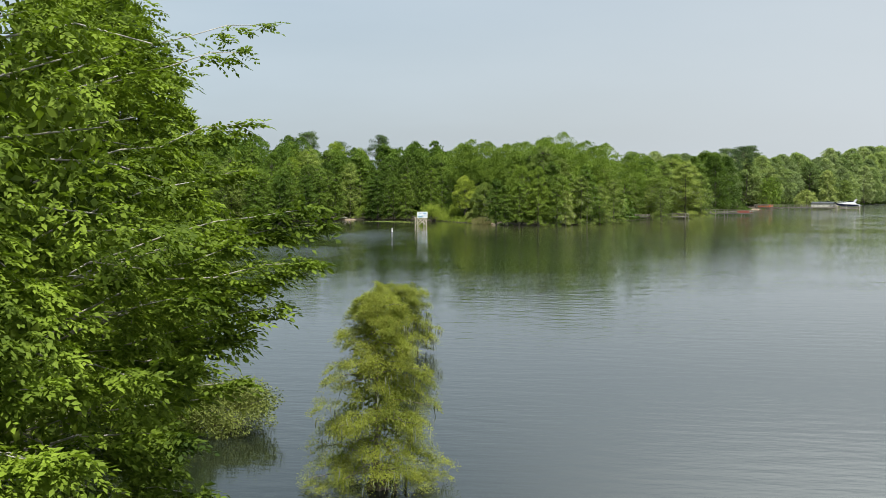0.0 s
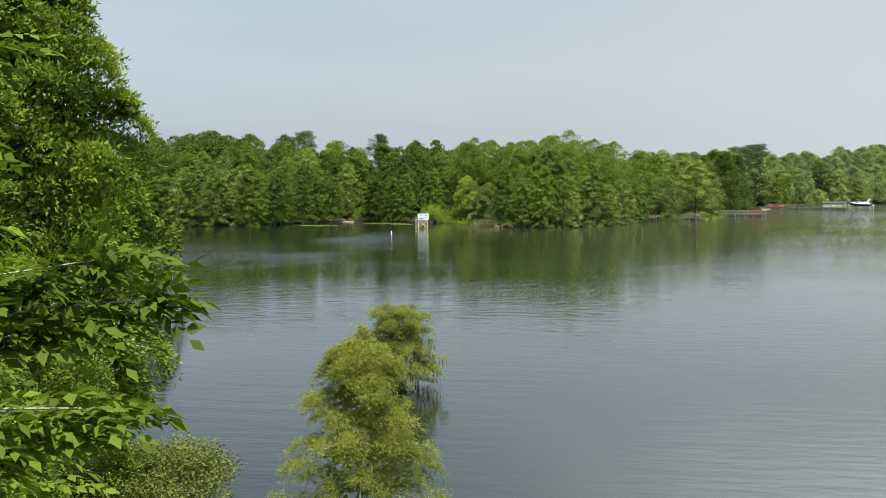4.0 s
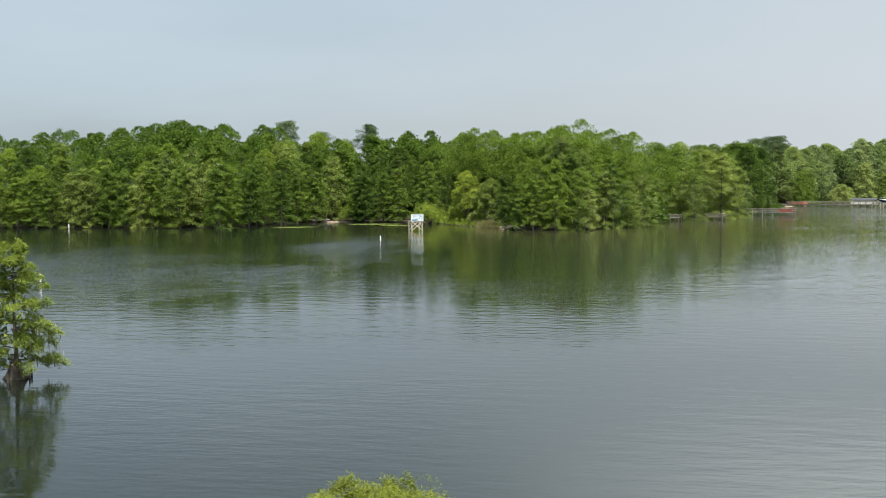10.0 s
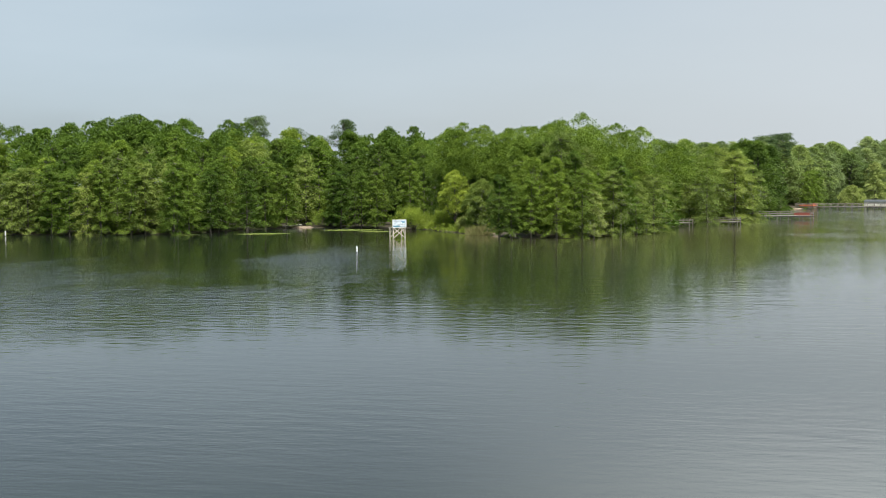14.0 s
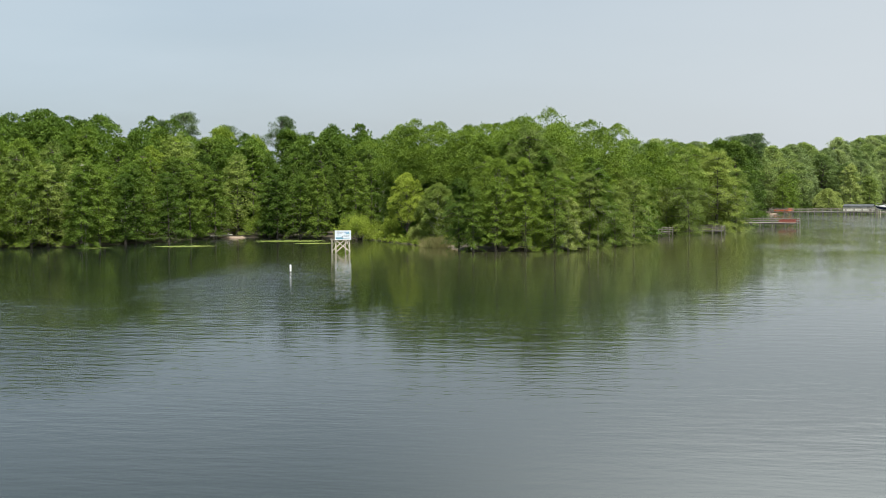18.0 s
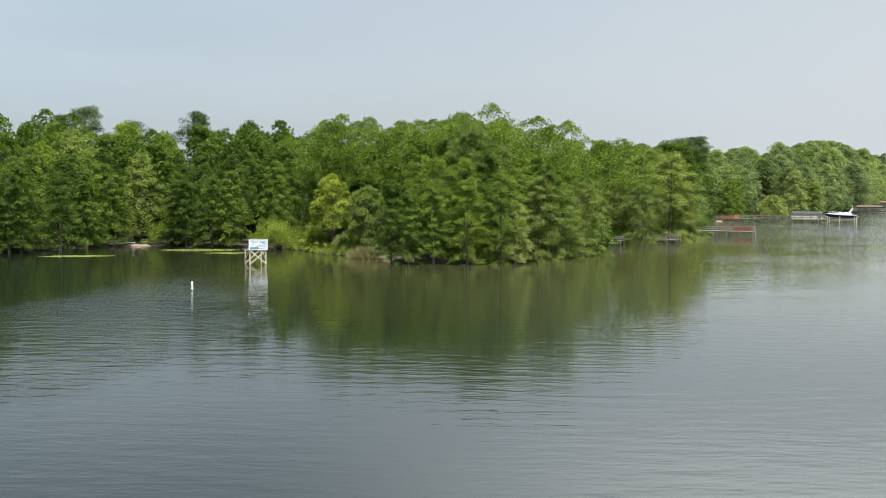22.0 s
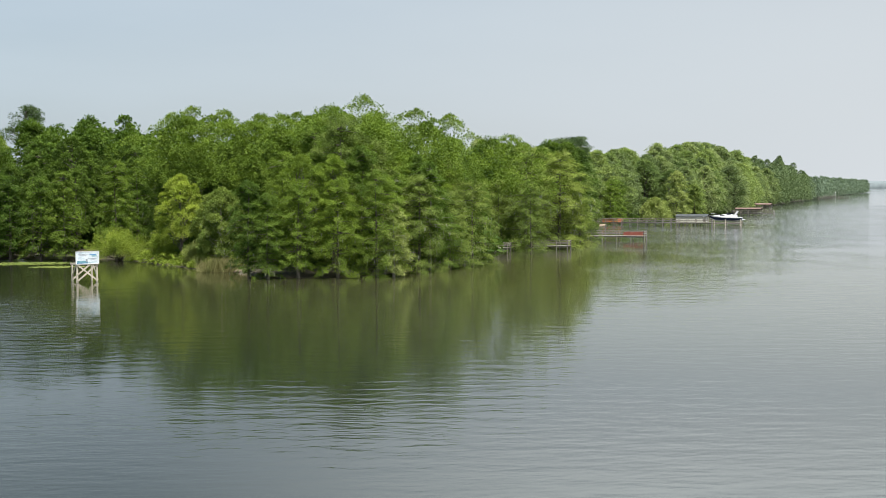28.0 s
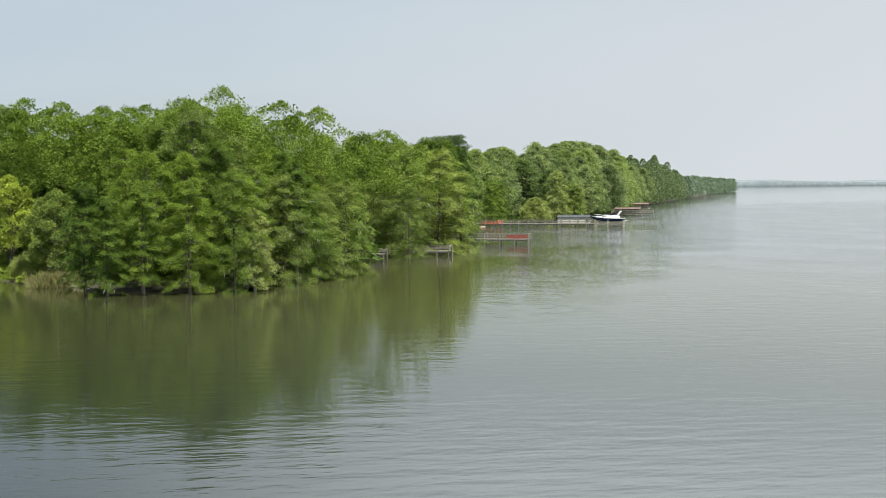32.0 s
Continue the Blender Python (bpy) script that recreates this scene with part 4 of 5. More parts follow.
YOUNG_GROUP = "young cypresses standing in the lake"
t1 = cypress_tree(91, 6.75, 2.45, 0.04, 110, 18, 74, 0.080, YOUNG, BARK, "young yellow-green cypress standing in the lake", 700, 0.22, 0.36, YOUNG_GROUP, 0.36, 1.6, 1.0, 1500, 0.0, 0.26, 1.5, 0.16, 0.50)
t1.matrix_basis = pose(-1.3, 24.6, 0, 0, 0, 40)
t2 = cypress_tree(92, 4.1, 2.15, 0.22, 95, 14, 56, 0.09, YOUNG, BARK_DARK, "small umbrella-shaped yellow-green cypress with a dark swollen base in the lake", 1500, 0.24, 0.42, YOUNG_GROUP, 0.46, 4.5, 1.0, 1500, 0.0, 0.24, 1.6, 0.18, 0.46, 0.12)
t2.matrix_basis = pose(-1.75, 56.8, 0, 0, 0, 10)
t3 = cypress_tree(93, 7.4, 2.5, 0.10, 70, 12, 56, 0.15, YOUNG_DARK, BARK_DARK, "young cypress with tiered limbs and hanging moss in the lake", 700, 0.26, 0.30, YOUNG_GROUP, 0.26, 1.8, 0.95, 450, 0.0, 0.26, 2.0, 0.15, 0.36)
t3.matrix_basis = pose(-24.1, 96.2, 0, 0, 0, 75)


def swollen_base(tree, r, h, knees, label):
    """Fluted cypress butt with knees round it, at the waterline."""
    rng = np.random.default_rng(4)
    bm = bmesh.new()
    k, rings = 18, ((-0.4, 1.15), (0.0, 1.0), (0.25, 0.72), (0.6, 0.5), (1.0, 0.34))
    last = None
    for z, f in rings:
        ring = [bm.verts.new((r * f * (1 + 0.2 * math.cos(a * 6.2832 / k * 6)) * math.cos(a * 6.2832 / k), r * f * (1 + 0.2 * math.cos(a * 6.2832 / k * 6)) * math.sin(a * 6.2832 / k), z * h)) for a in range(k)]
        if last:
            for i in range(k):
                bm.faces.new((last[i], last[(i + 1) % k], ring[(i + 1) % k], ring[i]))
        last = ring
    bm.faces.new(last)
    part("swollen_base", bm, BARK_DARK, tree, label)
    for i in range(knees):
        a, d = rng.uniform(0, 6.28), rng.uniform(0.6, 1.4)
        part("knee", post(math.cos(a) * d, math.sin(a) * d, -0.3, rng.uniform(0.15, 0.45), 0.08, 7, 0.4), BARK_DARK, tree)


swollen_base(t2, 0.45, 0.8, 4, "dark fluted swollen trunk base")
swollen_base(t3, 0.62, 1.1, 5, "dark fluted swollen trunk base")
swollen_base(t1, 0.40, 0.9, 3, "dark fluted trunk base")


# ---- the cove and the point ----
def single(fn, x, y, turn, *args, **kw):
    ob = fn(*args, **kw)
    ob.matrix_basis = pose(x, y, 0.2, 0, 0, turn)
    return ob


single(broadleaf_tree, 5.5, 297.5, 0, 101, 12.3, 3.3, 0.30, 34, 18, 30, 0.16, WILLOW, BARK, "bright yellow-green tree at the head of the cove", "", "broadleaf_tree")
single(broadleaf_tree, 10.5, 288, 60, 102, 10.4, 4.0, 0.10, 40, 22, 40, 0.17, CYPRESS_PALE, BARK_PALE, "olive-green willow with a pale crooked trunk at the bank", "", "willow_tree")
single(cypress_tree, 29.3, 268.4, 0, 108, 8.0, 2.4, 0.06, 70, 9, 24, 0.17, OLIVE, BARK_PALE, "small grey cypress draped in hanging moss", 520)
single(shrub, -3.0, 308.5, 0, 103, 4.6, 4.2, 46, 420, 0.17, WILLOW, "low bright yellow-green shrub overhanging the cove")
single(shrub, 2.8, 301.5, 90, 104, 5.0, 2.6, 36, 360, 0.16, WILLOW, "upright bright green shrub on the cove bank")
single(shrub, 7.4, 291, 0, 105, 3.6, 2.2, 30, 340, 0.15, OLIVE, "small olive-green shrub on the bank")
single(shrub, -21.5, 321.5, 30, 106, 6.5, 4.0, 46, 300, 0.22, BROAD, "dense round dark green shrub at the back of the cove")
single(shrub, -35, 317, 30, 107, 4.5, 3.0, 30, 260, 0.20, CYPRESS, "green shrub at the back of the cove")

rng = np.random.default_rng(33)
q = 2600
rp = np.c_[rng.normal(10.0, 1.2, q), rng.normal(282.2, 0.8, q), np.full(q, -0.1)]
rw = rng.normal(size=(q, 3)) * 0.42 + (0, 0, 1)
tagged(part("reeds", leaf_mesh("reeds", rp, rw, rng.normal(size=(q, 3)), rng.uniform(0.7, 2.2, q), np.full(q, 0.06)), REED, kind="stuff"), "tan and green reeds at the water's edge", "reeds")

# floating lily pads
def lily_mat(cx, cy, rx, ry, turn, count):
    rng = np.random.default_rng(int(abs(cx) * 7 + cy))
    vs, fs = [], []
    a, f = rng.uniform(0, 6.28, count), np.sqrt(rng.random(count))
    ca, sa = math.cos(turn), math.sin(turn)
    for i in range(count):
        ex, ey = rx * f[i] * math.cos(a[i]) * rng.uniform(0.8, 1.1), ry * f[i] * math.sin(a[i]) * rng.uniform(0.7, 1.2)
        x, y, r = cx + ex * ca - ey * sa, cy + ex * sa + ey * ca, rng.uniform(0.14, 0.30)
        z, b = 0.012 + 0.02 * rng.random(), len(vs)
        t0 = rng.uniform(0, 6.28)
        vs.extend((x + r * math.cos(t0 + j * 0.98), y + r * math.sin(t0 + j * 0.98), z + rng.uniform(0, 0.03)) for j in range(6))
        fs.append(tuple(range(b, b + 6)))
    return tagged(part("lily_pads", raw_mesh("lily_pads", vs, fs), LILY, kind="stuff"), "mat of yellow-green lily pads floating in the cove", "lily pads")


lily_mat(-32.5, 291.5, 5.2, 2.2, 0.0, 620)
lily_mat(-15.5, 305.0, 6.5, 3.4, -0.15, 800)
lily_mat(-10.5, 296.5, 3.8, 1.7, -0.1, 300)
lily_mat(-47.0, 289.2, 2.6, 0.9, 0.0, 260)


def bank_patch(name, cx, cy, rx, ry, turn, mat, label, h=0.35):
    """A low bare mound of earth at the waterline."""
    bm = bmesh.new()
    bmesh.ops.create_icosphere(bm, subdivisions=4, radius=1.0, matrix=pose(cx, cy, 0.0, 0, 0, turn) @ Matrix.Diagonal((rx, ry, h, 1)))
    for v in bm.verts:
        k = noise.noise(v.co * 0.9)
        v.co += Vector((0.5 * k, 0.5 * noise.noise(v.co * 0.7 + Vector((9, 0, 0))), 0.15 * k))
    return tagged(part(name, bm, mat, kind="structure"), label, "bank")


bank_patch("bank", -28, 319.4, 3.2, 1.2, 0, SAND, "bare reddish clay bank at the back of the cove", 0.3)
bank_patch("bank", 13.2, 281.0, 1.8, 1.2, -50, SAND, "bare clay bank beside the reeds", 0.45)
bank_patch("bank", 116, 428, 5, 1.6, 62, SAND, "sandy landing on the lake shore", 0.16)
bank_patch("bank", 126, 440.5, 7, 1.0, 50, SAND, "pale sandy shore edge under the trees", 0.35)


# a fallen grey log at the back of the cove
log = thing("fallen_log", "weathered grey fallen log on the clay bank", "log", at=pose(-29.5, 318.2, 0.35, 0, 0, 8))
part("trunk", tubes("trunk", [[(-2.2, 0, 0.1, 0.18), (0, 0.15, 0.18, 0.16), (2.0, -0.1, 0.32, 0.10)], [(0.8, 0.05, 0.2, 0.06), (1.4, 0.5, 0.7, 0.03)]], 8), BARK_PALE, log)

# ---- things standing in the lake ----
sign = thing("lake_sign", "white printed sign board on a braced timber stand in the lake", "sign", at=pose(-5.6, 270.8, 0, 0, 0, 20))
W, D, PH = 2.2, 1.9, 2.05
for x, y in ((-W / 2, -D / 2), (W / 2, -D / 2), (-W / 2, D / 2), (W / 2, D / 2)):
    part("post", post(x, y, -1.5, PH if y > 0 else 3.3, 0.12, 10, 0.95), WOOD_PALE, sign)
for a, b in (((-W / 2, -D / 2 - 0.13, 0.15), (W / 2, -D / 2 - 0.13, 1.95)), ((-W / 2, -D / 2 - 0.18, 1.95), (W / 2, -D / 2 - 0.18, 0.15)),
             ((-W / 2 - 0.13, D / 2, 0.15), (-W / 2 - 0.13, -D / 2, 1.95)), ((W / 2 + 0.13, -D / 2, 0.15), (W / 2 + 0.13, D / 2, 1.95)),
             ((-W / 2, D / 2 + 0.13, 0.15), (W / 2, D / 2 + 0.13, 1.95))):
    part("brace", beam(a, b, 0.05, 0.17), WOOD_PALE, sign)
for a, b in (((-W / 2 - 0.2, -D / 2 - 0.13, 2.0), (W / 2 + 0.2, -D / 2 - 0.13, 2.0)), ((-W / 2 - 0.13, -D / 2, 2.0), (-W / 2 - 0.13, D / 2, 2.0)),
             ((W / 2 + 0.13, -D / 2, 2.0), (W / 2 + 0.13, D / 2, 2.0)), ((-W / 2 - 0.2, D / 2 + 0.13, 2.0), (W / 2 + 0.2, D / 2 + 0.13, 2.0))):
    part("rail", beam(a, b, 0.06, 0.18), WOOD_PALE, sign)
board = part("board", block(2.62, 0.05, 1.42, 0, -D / 2 - 0.21, 2.74, bevel=0.01), BOARD, sign, "white printed board")
fy0 = -D / 2 - 0.235
for sx, sz, x, z, mt, lb in ((2.62, 0.06, 0, 3.43, WOOD_PALE, ""), (2.62, 0.06, 0, 2.05, WOOD_PALE, ""), (0.06, 1.32, -1.28, 2.74, WOOD_PALE, ""), (0.06, 1.32, 1.28, 2.74, WOOD_PALE, "")):
    part("edge_trim", block(sx, 0.04, sz, x, fy0 - 0.012, z), WHITE, board)
for sx, sz, x, z, mt in ((1.20, 0.20, -0.55, 2.30, TEAL), (1.20, 0.10, -0.55, 2.15, BLUE), (0.18, 0.34, -0.08, 2.42, INK), (0.75, 0.13, 0.62, 3.06, BLUE), (0.55, 0.12, 0.78, 2.90, TEAL),
                         (1.0, 0.05, -0.5, 3.12, INK), (0.8, 0.04, -0.5, 3.00, INK), (0.9, 0.05, 0.55, 2.62, INK), (0.7, 0.04, 0.55, 2.50, INK), (0.9, 0.05, 0.55, 2.22, TEAL)):
    part("print_bar", block(sx, 0.008, sz, x, fy0 - 0.004, z), mt, board)


def marker(x, y, h, r, label):
    ob = thing("channel_marker", label, "marker post", "white marker posts in the lake", at=pose(x, y, 0))
    part("pole", post(0, 0, -2, h, r, 14, 0.95), WHITE, ob)
    part("cap", post(0, 0, h, h + 0.10, r * 0.95, 14, 0.45), WHITE, ob)
    part("band", post(0, 0, h * 0.42, h * 0.52, r * 1.03, 14, 1.0), WOOD_PALE, ob, "faded tan band")
    part("waterline_stain", post(0, 0, -0.3, 0.10, r * 1.02, 14, 1.0), BARK, ob, "brown waterline stain")
    return ob


marker(-10.8, 233.5, 0.85, 0.12, "white marker post standing in open water")
marker(-43.3, 157.0, 0.85, 0.14, "white marker post standing off the near bank")
marker(-82.6, 291.5, 0.9, 0.14, "white marker post close under the wooded shore")


# ---- docks ----
AWAY = -33.5      # the way the docks run out from the shore


def dock(x, y, length, width, deck, rail, bays, label, skirt=None, turn=AWAY, mid=True):
    """A timber pier whose outer near corner stands at (x, y); it runs back to the shore along its own -x."""
    ob = thing("dock", label, "dock", "timber docks along the shore", at=pose(x, y, 0, 0, 0, turn))
    bm = bmesh.new()
    k = max(4, int(length / 0.16))
    for i in range(k):
        box(bm, length / k - 0.012, width + 0.1, 0.045, pose(-length * (i + 0.5) / k, width / 2, deck - 0.02))
    part("deck", bm, WOOD, ob)
    for yy in (0.05, width - 0.05):
        part("stringer", beam((-length, yy, deck - 0.15), (0, yy, deck - 0.15), 0.07, 0.22), WOOD, ob)
        for i in range(bays + 1):
            xx = -length * i / bays
            part("post", post(min(xx + 0.08, -0.06), yy, -1.4, deck + (rail if rail else 0.25), 0.10, 8, 0.95), WOOD, ob)
        if rail:
            part("top_rail", beam((-length, yy, deck + rail - 0.05), (0, yy, deck + rail - 0.05), 0.14, 0.06), WOOD, ob)
            if mid:
                part("mid_rail", beam((-length, yy, deck + rail * 0.5), (0, yy, deck + rail * 0.5), 0.05, 0.11), WOOD, ob)
    if rail:
        part("end_rail", beam((-0.05, 0.05, deck + rail - 0.05), (-0.05, width - 0.05, deck + rail - 0.05), 0.06, 0.14), WOOD, ob)
        part("end_rail", beam((-0.05, 0.05, deck + rail * 0.5), (-0.05, width - 0.05, deck + rail * 0.5), 0.05, 0.11), WOOD, ob)
    if skirt:
        a, b = skirt
        part("red_panel", block(b - a, 0.05, rail * 0.66, -(a + b) / 2, -0.02, deck + rail * 0.46), RED, ob, "faded red board panel")
        part("red_panel", block(b - a, 0.05, rail * 0.66, -(a + b) / 2, width + 0.02, deck + rail * 0.46), RED, ob, "faded red board panel")
    return ob


dock(56.2, 312.0, 9, 2.0, 0.75, 0.75, 4, "low grey timber dock half hidden by cypresses")
dock(67.4, 315.2, 10, 2.3, 0.72, 0.85, 5, "grey timber dock with railings behind cypress branches")
dock(92.5, 342.6, 22, 2.8, 0.85, 0.95, 8, "grey timber dock with a red panelled end", (0.3, 4.0))
pier = dock(141.0, 412.4, 30, 2.0, 0.85, 0.95, 14, "long grey timber walkway with railings")

fence = thing("safety_fence", "orange mesh fence across the landing", "fence", at=pose(119.0, 427.6, 0.3, 0, 0, AWAY))
for i in range(4):
    part("stake", post(-2.0 + i * 1.33, 0, -0.6, 1.3, 0.04, 6, 1.0), RUST, fence)
for i in range(4):
    part("strand", block(4.0, 0.03, 0.15, 0, -0.05, 0.30 + i * 0.25), ORANGE, fence)
gate = thing("safety_fence", "orange mesh panel beside the walkway", "fence", at=pose(121.6, 427.0, 0.3, 0, 0, AWAY + 70))
for i in range(3):
    part("stake", post(-1.2 + i * 1.2, 0, -0.6, 1.7, 0.04, 6, 1.0), RUST, gate)
for i in range(5):
    part("strand", block(2.4, 0.03, 0.18, 0, -0.05, 0.30 + i * 0.26), ORANGE, gate)


def boathouse(x, y, length, width, base, wall, rise, wall_mat, roof_mat, label, turn=AWAY, opened=False):
    """A low shed on posts, with a ridged roof; opened: a roof on posts alone."""
    ob = thing("boathouse", label, "boathouse", "", at=pose(x, y, 0, 0, 0, turn))
    for i in range(5):
        for yy in (0.1, width - 0.1):
            part("post", post(-length * i / 4 * 0.96 - length * 0.02, yy, -1.5, wall if opened else base + 0.1, 0.12, 8, 0.95), WOOD, ob)
    part("floor", block(length, width, 0.12, -length / 2, width / 2, base), WOOD, ob)
    if not opened:
        k = 5
        for i in range(k):
            h = (wall - base) / k
            part("siding_board", block(length * 0.86, 0.06, h - 0.015, -length * 0.57, 0.05 - 0.01, base + h * (i + 0.5)), wall_mat, ob)
        part("back_wall", block(length, 0.08, wall - base, -length / 2, width - 0.05, (wall + base) / 2), wall_mat, ob)
        part("end_wall", block(0.08, width - 0.1, wall - base, -length + 0.05, width / 2, (wall + base) / 2), wall_mat, ob)
        part("inner_wall", block(0.08, width - 0.1, wall - base, -length * 0.14 - 0.05, width / 2, (wall + base) / 2), wall_mat, ob)
        part("corner_post", post(-0.1, 0.08, base, wall, 0.09, 6, 1.0), WHITE, ob)
    else:
        for yy in (0.1, width - 0.1):
            part("beam", beam((-length, yy, wall - 0.1), (0, yy, wall - 0.1), 0.1, 0.22), WOOD, ob)
            part("rail", beam((-length, yy, base + 0.9), (0, yy, base + 0.9), 0.1, 0.08), WOOD, ob)
    bm = bmesh.new()
    o = 0.14
    prof = [(-o, wall), (width / 2, wall + rise), (width + o, wall), (width + o, wall + 0.10), (width / 2, wall + rise + 0.12), (-o, wall + 0.10)]
    ends = [[bm.verts.new((xx, a, b)) for a, b in prof] for xx in (-length - o, o)]
    for i in range(6):
        bm.faces.new((ends[0][i], ends[0][(i + 1) % 6], ends[1][(i + 1) % 6], ends[1][i]))
    bm.faces.new(ends[0][::-1])
    bm.faces.new(ends[1])
    roof = part("roof", bm, roof_mat, ob)
    for i in range(9):
        part("roof_seam", beam((-length - o + (length + 2 * o) * (i + 0.5) / 9, -o, wall + 0.13), (-length - o + (length + 2 * o) * (i + 0.5) / 9, width / 2, wall + rise + 0.15), 0.05, 0.05), roof_mat, roof)
    return ob


boathouse(141.3, 416.0, 8.0, 4.5, 0.95, 2.25, 0.55, CREAM, ROOF_GREY, "low cream boathouse with a grey metal roof on the dock")
boathouse(202.6, 500.6, 8.5, 7.0, 0.8, 2.2, 0.35, CREAM, WOOD_BROWN, "open covered dock with a brown roof", AWAY, True)
dock(206.0, 497.8, 14, 4.0, 0.8, 0.95, 5, "railed timber dock end beside the covered slip")
boathouse(235.6, 553.5, 12, 8.0, 0.9, 2.7, 0.45, CREAM, WOOD_BROWN, "second covered dock with a brown roof", AWAY, True)
boathouse(320, 708, 15, 9.0, 1.1, 3.6, 0.5, CREAM, WOOD_BROWN, "distant covered dock with a brown roof", AWAY, True)
dock(326, 705, 18, 4, 0.9, 1.0, 5, "distant railed timber dock")
dock(366, 752, 30, 3, 0.9, 1.0, 6, "distant grey timber dock")
dock(470, 868, 40, 4, 0.9, 1.2, 6, "distant grey timber dock running out from the wood")
for x, y, s in ((545, 1012, 22), (566, 1040, 18), (600, 1090, 20)):
    boathouse(x, y, s, 9, 1.0, 3.0, 1.0, WHITE, WHITE, "distant white boathouse on the far point")
dock(492, 925, 40, 5, 1.0, 1.2, 8, "distant dock off the far point")


# ---- the cruiser on its lift ----
boat = thing("motor_boat", "white and navy motor cruiser raised on a boat lift", "boat", at=pose(146.6, 415.2, 0.62, 0, 0, AWAY + 180) @ Matrix.Scale(0.95, 4))
ST = [(-4.1, 1.20, 0.62, 1.55), (-2.5, 1.32, 0.52, 1.58), (-0.5, 1.36, 0.48, 1.64), (1.5, 1.22, 0.50, 1.75), (3.0, 0.82, 0.66, 1.88), (4.1, 0.34, 1.00, 2.00), (4.6, 0.05, 1.45, 2.06)]


def hull(z_low, z_high, swell, cap):
    """A stretch of the hull's skin between two heights, as shares of its depth."""
    bm = bmesh.new()
    rows = []
    for x, b, keel, gun in ST:
        ring = []
        for sgn in (-1, 1):
            for f in ((z_low, z_low + (z_high - z_low) / 2, z_high) if sgn < 0 else (z_high, z_low + (z_high - z_low) / 2, z_low)):
                ring.append(bm.verts.new((x, sgn * (b * min(1, 0.12 + 1.15 * f ** 0.55) + swell), keel + (gun - keel) * f)))
        rows.append(ring)
    for a, c in zip(rows, rows[1:]):
        for i in range(5):
            if i != 2 or cap:
                bm.faces.new((a[i], c[i], c[i + 1], a[i + 1]))
        if z_low == 0:
            bm.faces.new((a[5], c[5], c[0], a[0]))
    bm.faces.new(rows[0])
    return bm


part("hull", hull(0.0, 0.22, 0.0, True), GELCOAT, boat, "white lower hull")
part("hull_band", hull(0.20, 0.84, 0.012, True), NAVY, boat, "navy blue hull band")
part("topsides", hull(0.84, 1.0, 0.03, True), GELCOAT, boat)
bm = bmesh.new()
secs = [(-2.8, 1.02, 1.58, 2.10), (-1.0, 1.04, 1.62, 2.45), (0.6, 0.98, 1.70, 2.40), (2.2, 0.75, 1.80, 2.12), (3.6, 0.35, 1.95, 2.04)]
prev = None
for x, b, z0, z1 in secs:
    ring = [bm.verts.new(c) for c in ((x, -b, z0), (x, -b * 0.8, z1 - 0.06), (x, -b * 0.5, z1), (x, b * 0.5, z1), (x, b * 0.8, z1 - 0.06), (x, b, z0))]
    if prev:
        for i in range(5):
            bm.faces.new((prev[i], ring[i], ring[i + 1], prev[i + 1]))
    else:
        bm.faces.new(ring)
    prev = ring
bm.faces.new(prev[::-1])
part("cabin", bm, GELCOAT, boat)
part("windscreen", block(0.06, 1.7, 0.62, 0.0, 0, 2.62, 0, -38, 0), DARK, boat, "dark raked windscreen")
for y in (-0.86, 0.86):
    part("side_window", block(1.3, 0.03, 0.22, 1.2, y * 0.93, 2.08, 0, 3, -6 if y > 0 else 6), DARK, boat)
    part("side_screen", block(1.5, 0.05, 0.42, -0.9, y, 2.58, 0, 8, 0), DARK, boat)
    part("arch_leg", beam((-2.0, y * 1.02, 1.9), (-2.9, y * 0.95, 3.25), 0.10, 0.42), GELCOAT, boat)
part("arch_top", block(0.5, 1.72, 0.10, -2.95, 0, 3.27, bevel=0.02), GELCOAT, boat)
part("mast", post(-2.95, 0, 3.3, 4.1, 0.03, 6, 0.7), GELCOAT, boat)
part("bow_rail", tubes("bow_rail", [[(0.8, -0.95, 2.35, 0.02), (2.4, -0.85, 2.45, 0.02), (4.4, 0, 2.6, 0.02), (2.4, 0.85, 2.45, 0.02), (0.8, 0.95, 2.35, 0.02)]], 6), WHITE, boat)
part("swim_platform", block(0.8, 2.0, 0.08, -4.4, 0, 0.95, bevel=0.02), GELCOAT, boat)

lift = thing("boat_lift", "timber and steel boat lift with tall posts", "boat lift", at=pose(146.6, 415.2, 0, 0, 0, AWAY))
for x in (-3.4, -0.2, 3.6):
    for y in (-1.9, 1.9):
        part("post", post(x, y, -1.5, 1.7, 0.13, 8, 0.95), WOOD_PALE, lift)
for y in (-1.9, 1.9):
    part("beam", beam((-3.8, y, 0.55), (4.0, y, 0.55), 0.14, 0.2), WOOD, lift)
for x in (-2.4, 2.0):
    part("cradle", beam((x, -1.9, 0.42), (x, 1.9, 0.42), 0.14, 0.16), RUST, lift)
part("catwalk", block(7.8, 0.7, 0.08, 0, 2.4, 0.75), WOOD, lift)

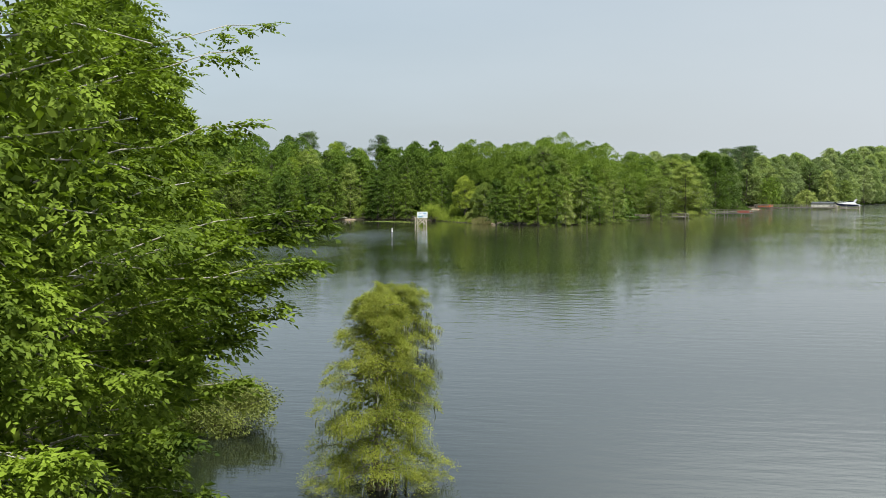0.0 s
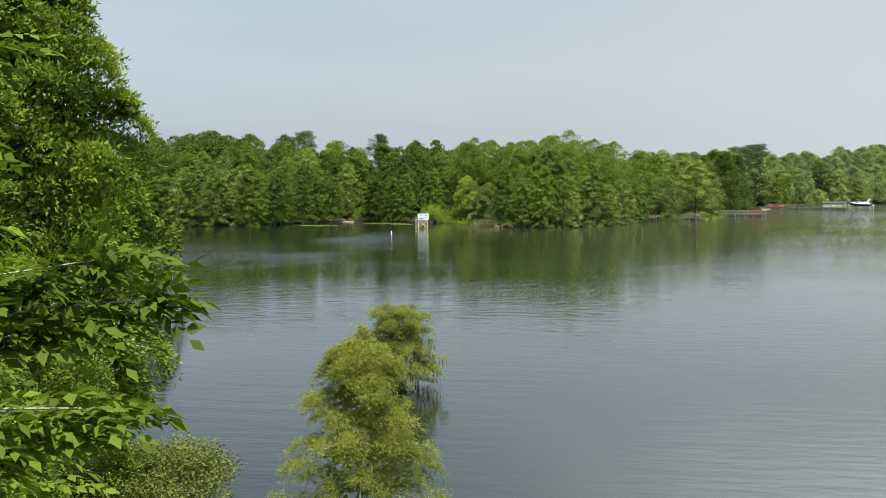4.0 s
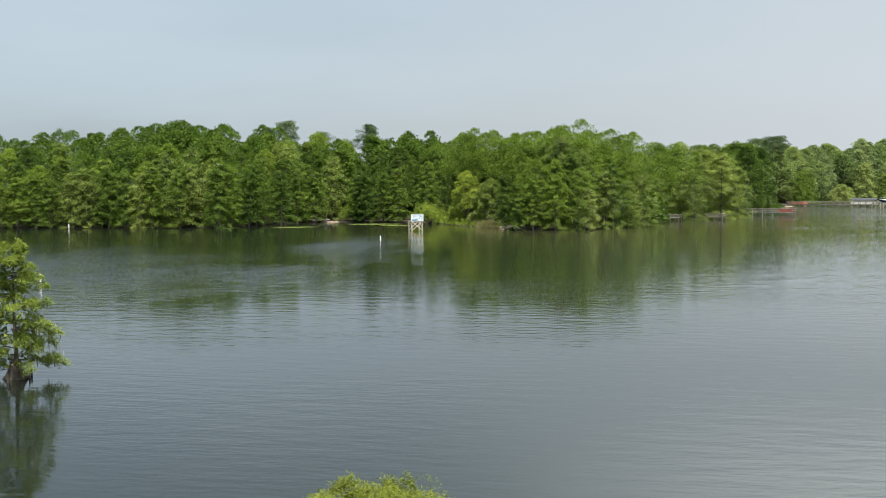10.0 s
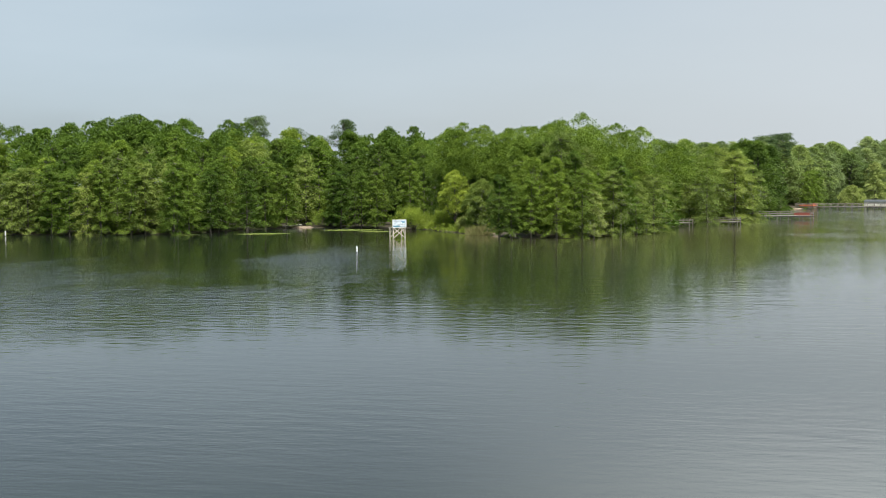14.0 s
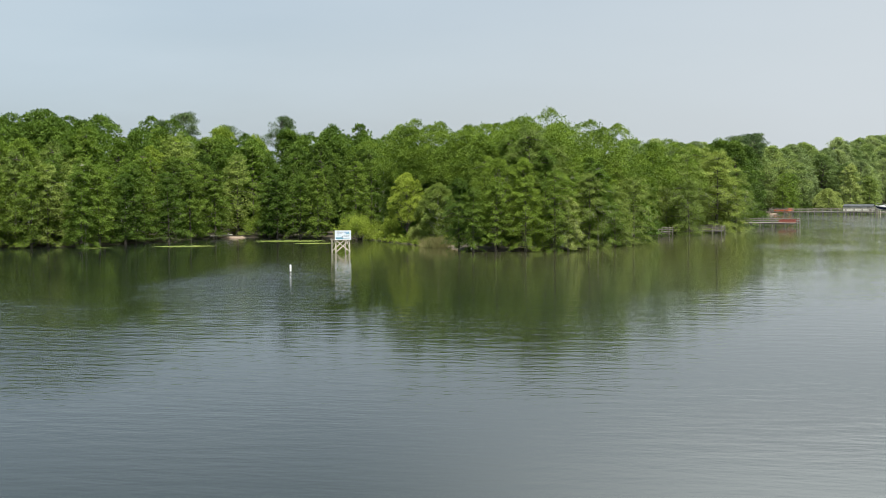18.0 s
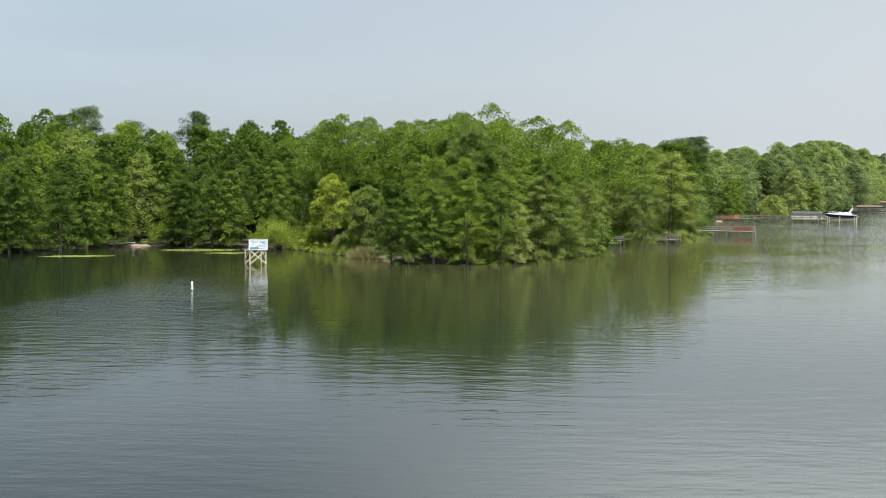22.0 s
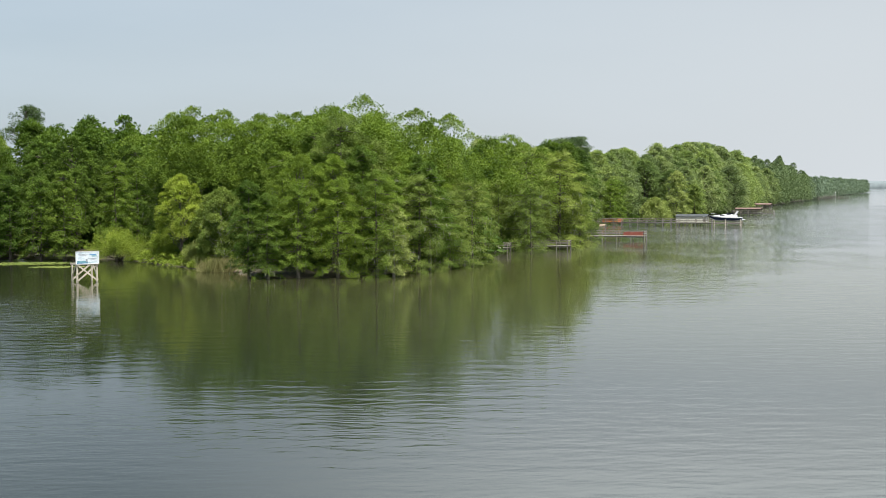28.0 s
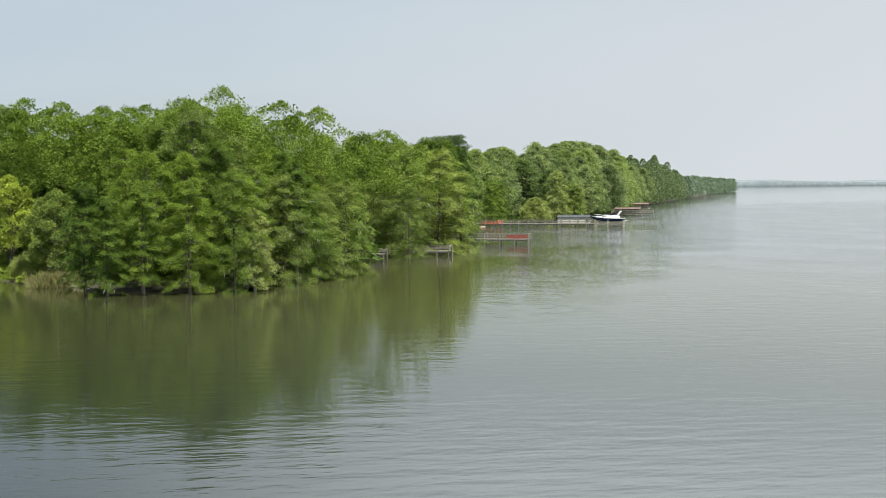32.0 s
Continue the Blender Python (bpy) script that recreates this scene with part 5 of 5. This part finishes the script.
kayak = thing("kayak", "small lime-green kayak beside the boat lift", "kayak", at=pose(163, 470, 0.35, 0, 0, AWAY))
bm = bmesh.new()
bmesh.ops.create_uvsphere(bm, u_segments=16, v_segments=8, radius=1.0, matrix=Matrix.Diagonal((1.9, 0.42, 0.24, 1)))
part("hull", bm, GREEN, kayak)
part("seat", block(0.6, 0.4, 0.12, -0.2, 0, 0.2, bevel=0.03), DARK, kayak)


# ---- planting round the landing ----
def palm_tree(x, y, h, label):
    rng = np.random.default_rng(5)
    ob = thing("palm_tree", label, "palm", at=pose(x, y, 0.5))
    part("trunk", tubes("trunk", [[(0, 0, -0.5, 0.22), (0.05, 0, h * 0.5, 0.19), (0, 0.05, h, 0.17)]], 8), BARK, ob)
    P, W, U = [], [], []
    for i in range(34):
        az, el = rng.uniform(0, 6.28), rng.uniform(-0.6, 1.3)
        d = np.array((math.cos(az) * math.cos(el), math.sin(az) * math.cos(el), math.sin(el)))
        hub = np.array((0, 0, h)) + d * 0.75
        for j in range(14):
            P.append(hub)
            W.append(d + rng.normal(size=3) * 0.42 - (0, 0, 0.1))
            U.append((0, 0, 1) + rng.normal(size=3) * 0.3)
    q = len(P)
    part("fronds", leaf_mesh("fronds", np.array(P), np.array(W), np.array(U), rng.uniform(0.6, 1.0, q), np.full(q, 0.10)), PALM, ob, "fan-shaped green fronds")
    return ob


palm_tree(126.3, 443.0, 3.6, "cabbage palm with a round head of fan fronds")
palm_tree(104.5, 408.0, 2.2, "small yellowish palm on the sandy landing")
single(broadleaf_tree, 141.8, 450, 0, 121, 7.0, 4.6, 0.03, 34, 16, 24, 0.24, OLIVE, BARK, "broad grey-green willow at the water's edge", "", "willow_tree")
single(cypress_tree, 154, 462, 0, 122, 14.5, 4.6, 0.04, 80, 9, 20, 0.28, OLIVE, BARK, "pale green cypress by the boathouse", 100)
single(cypress_tree, 165, 473, 40, 123, 10.0, 4.0, 0.04, 70, 9, 20, 0.28, CYPRESS_PALE, BARK, "yellow-green cypress beyond the boathouse", 60)
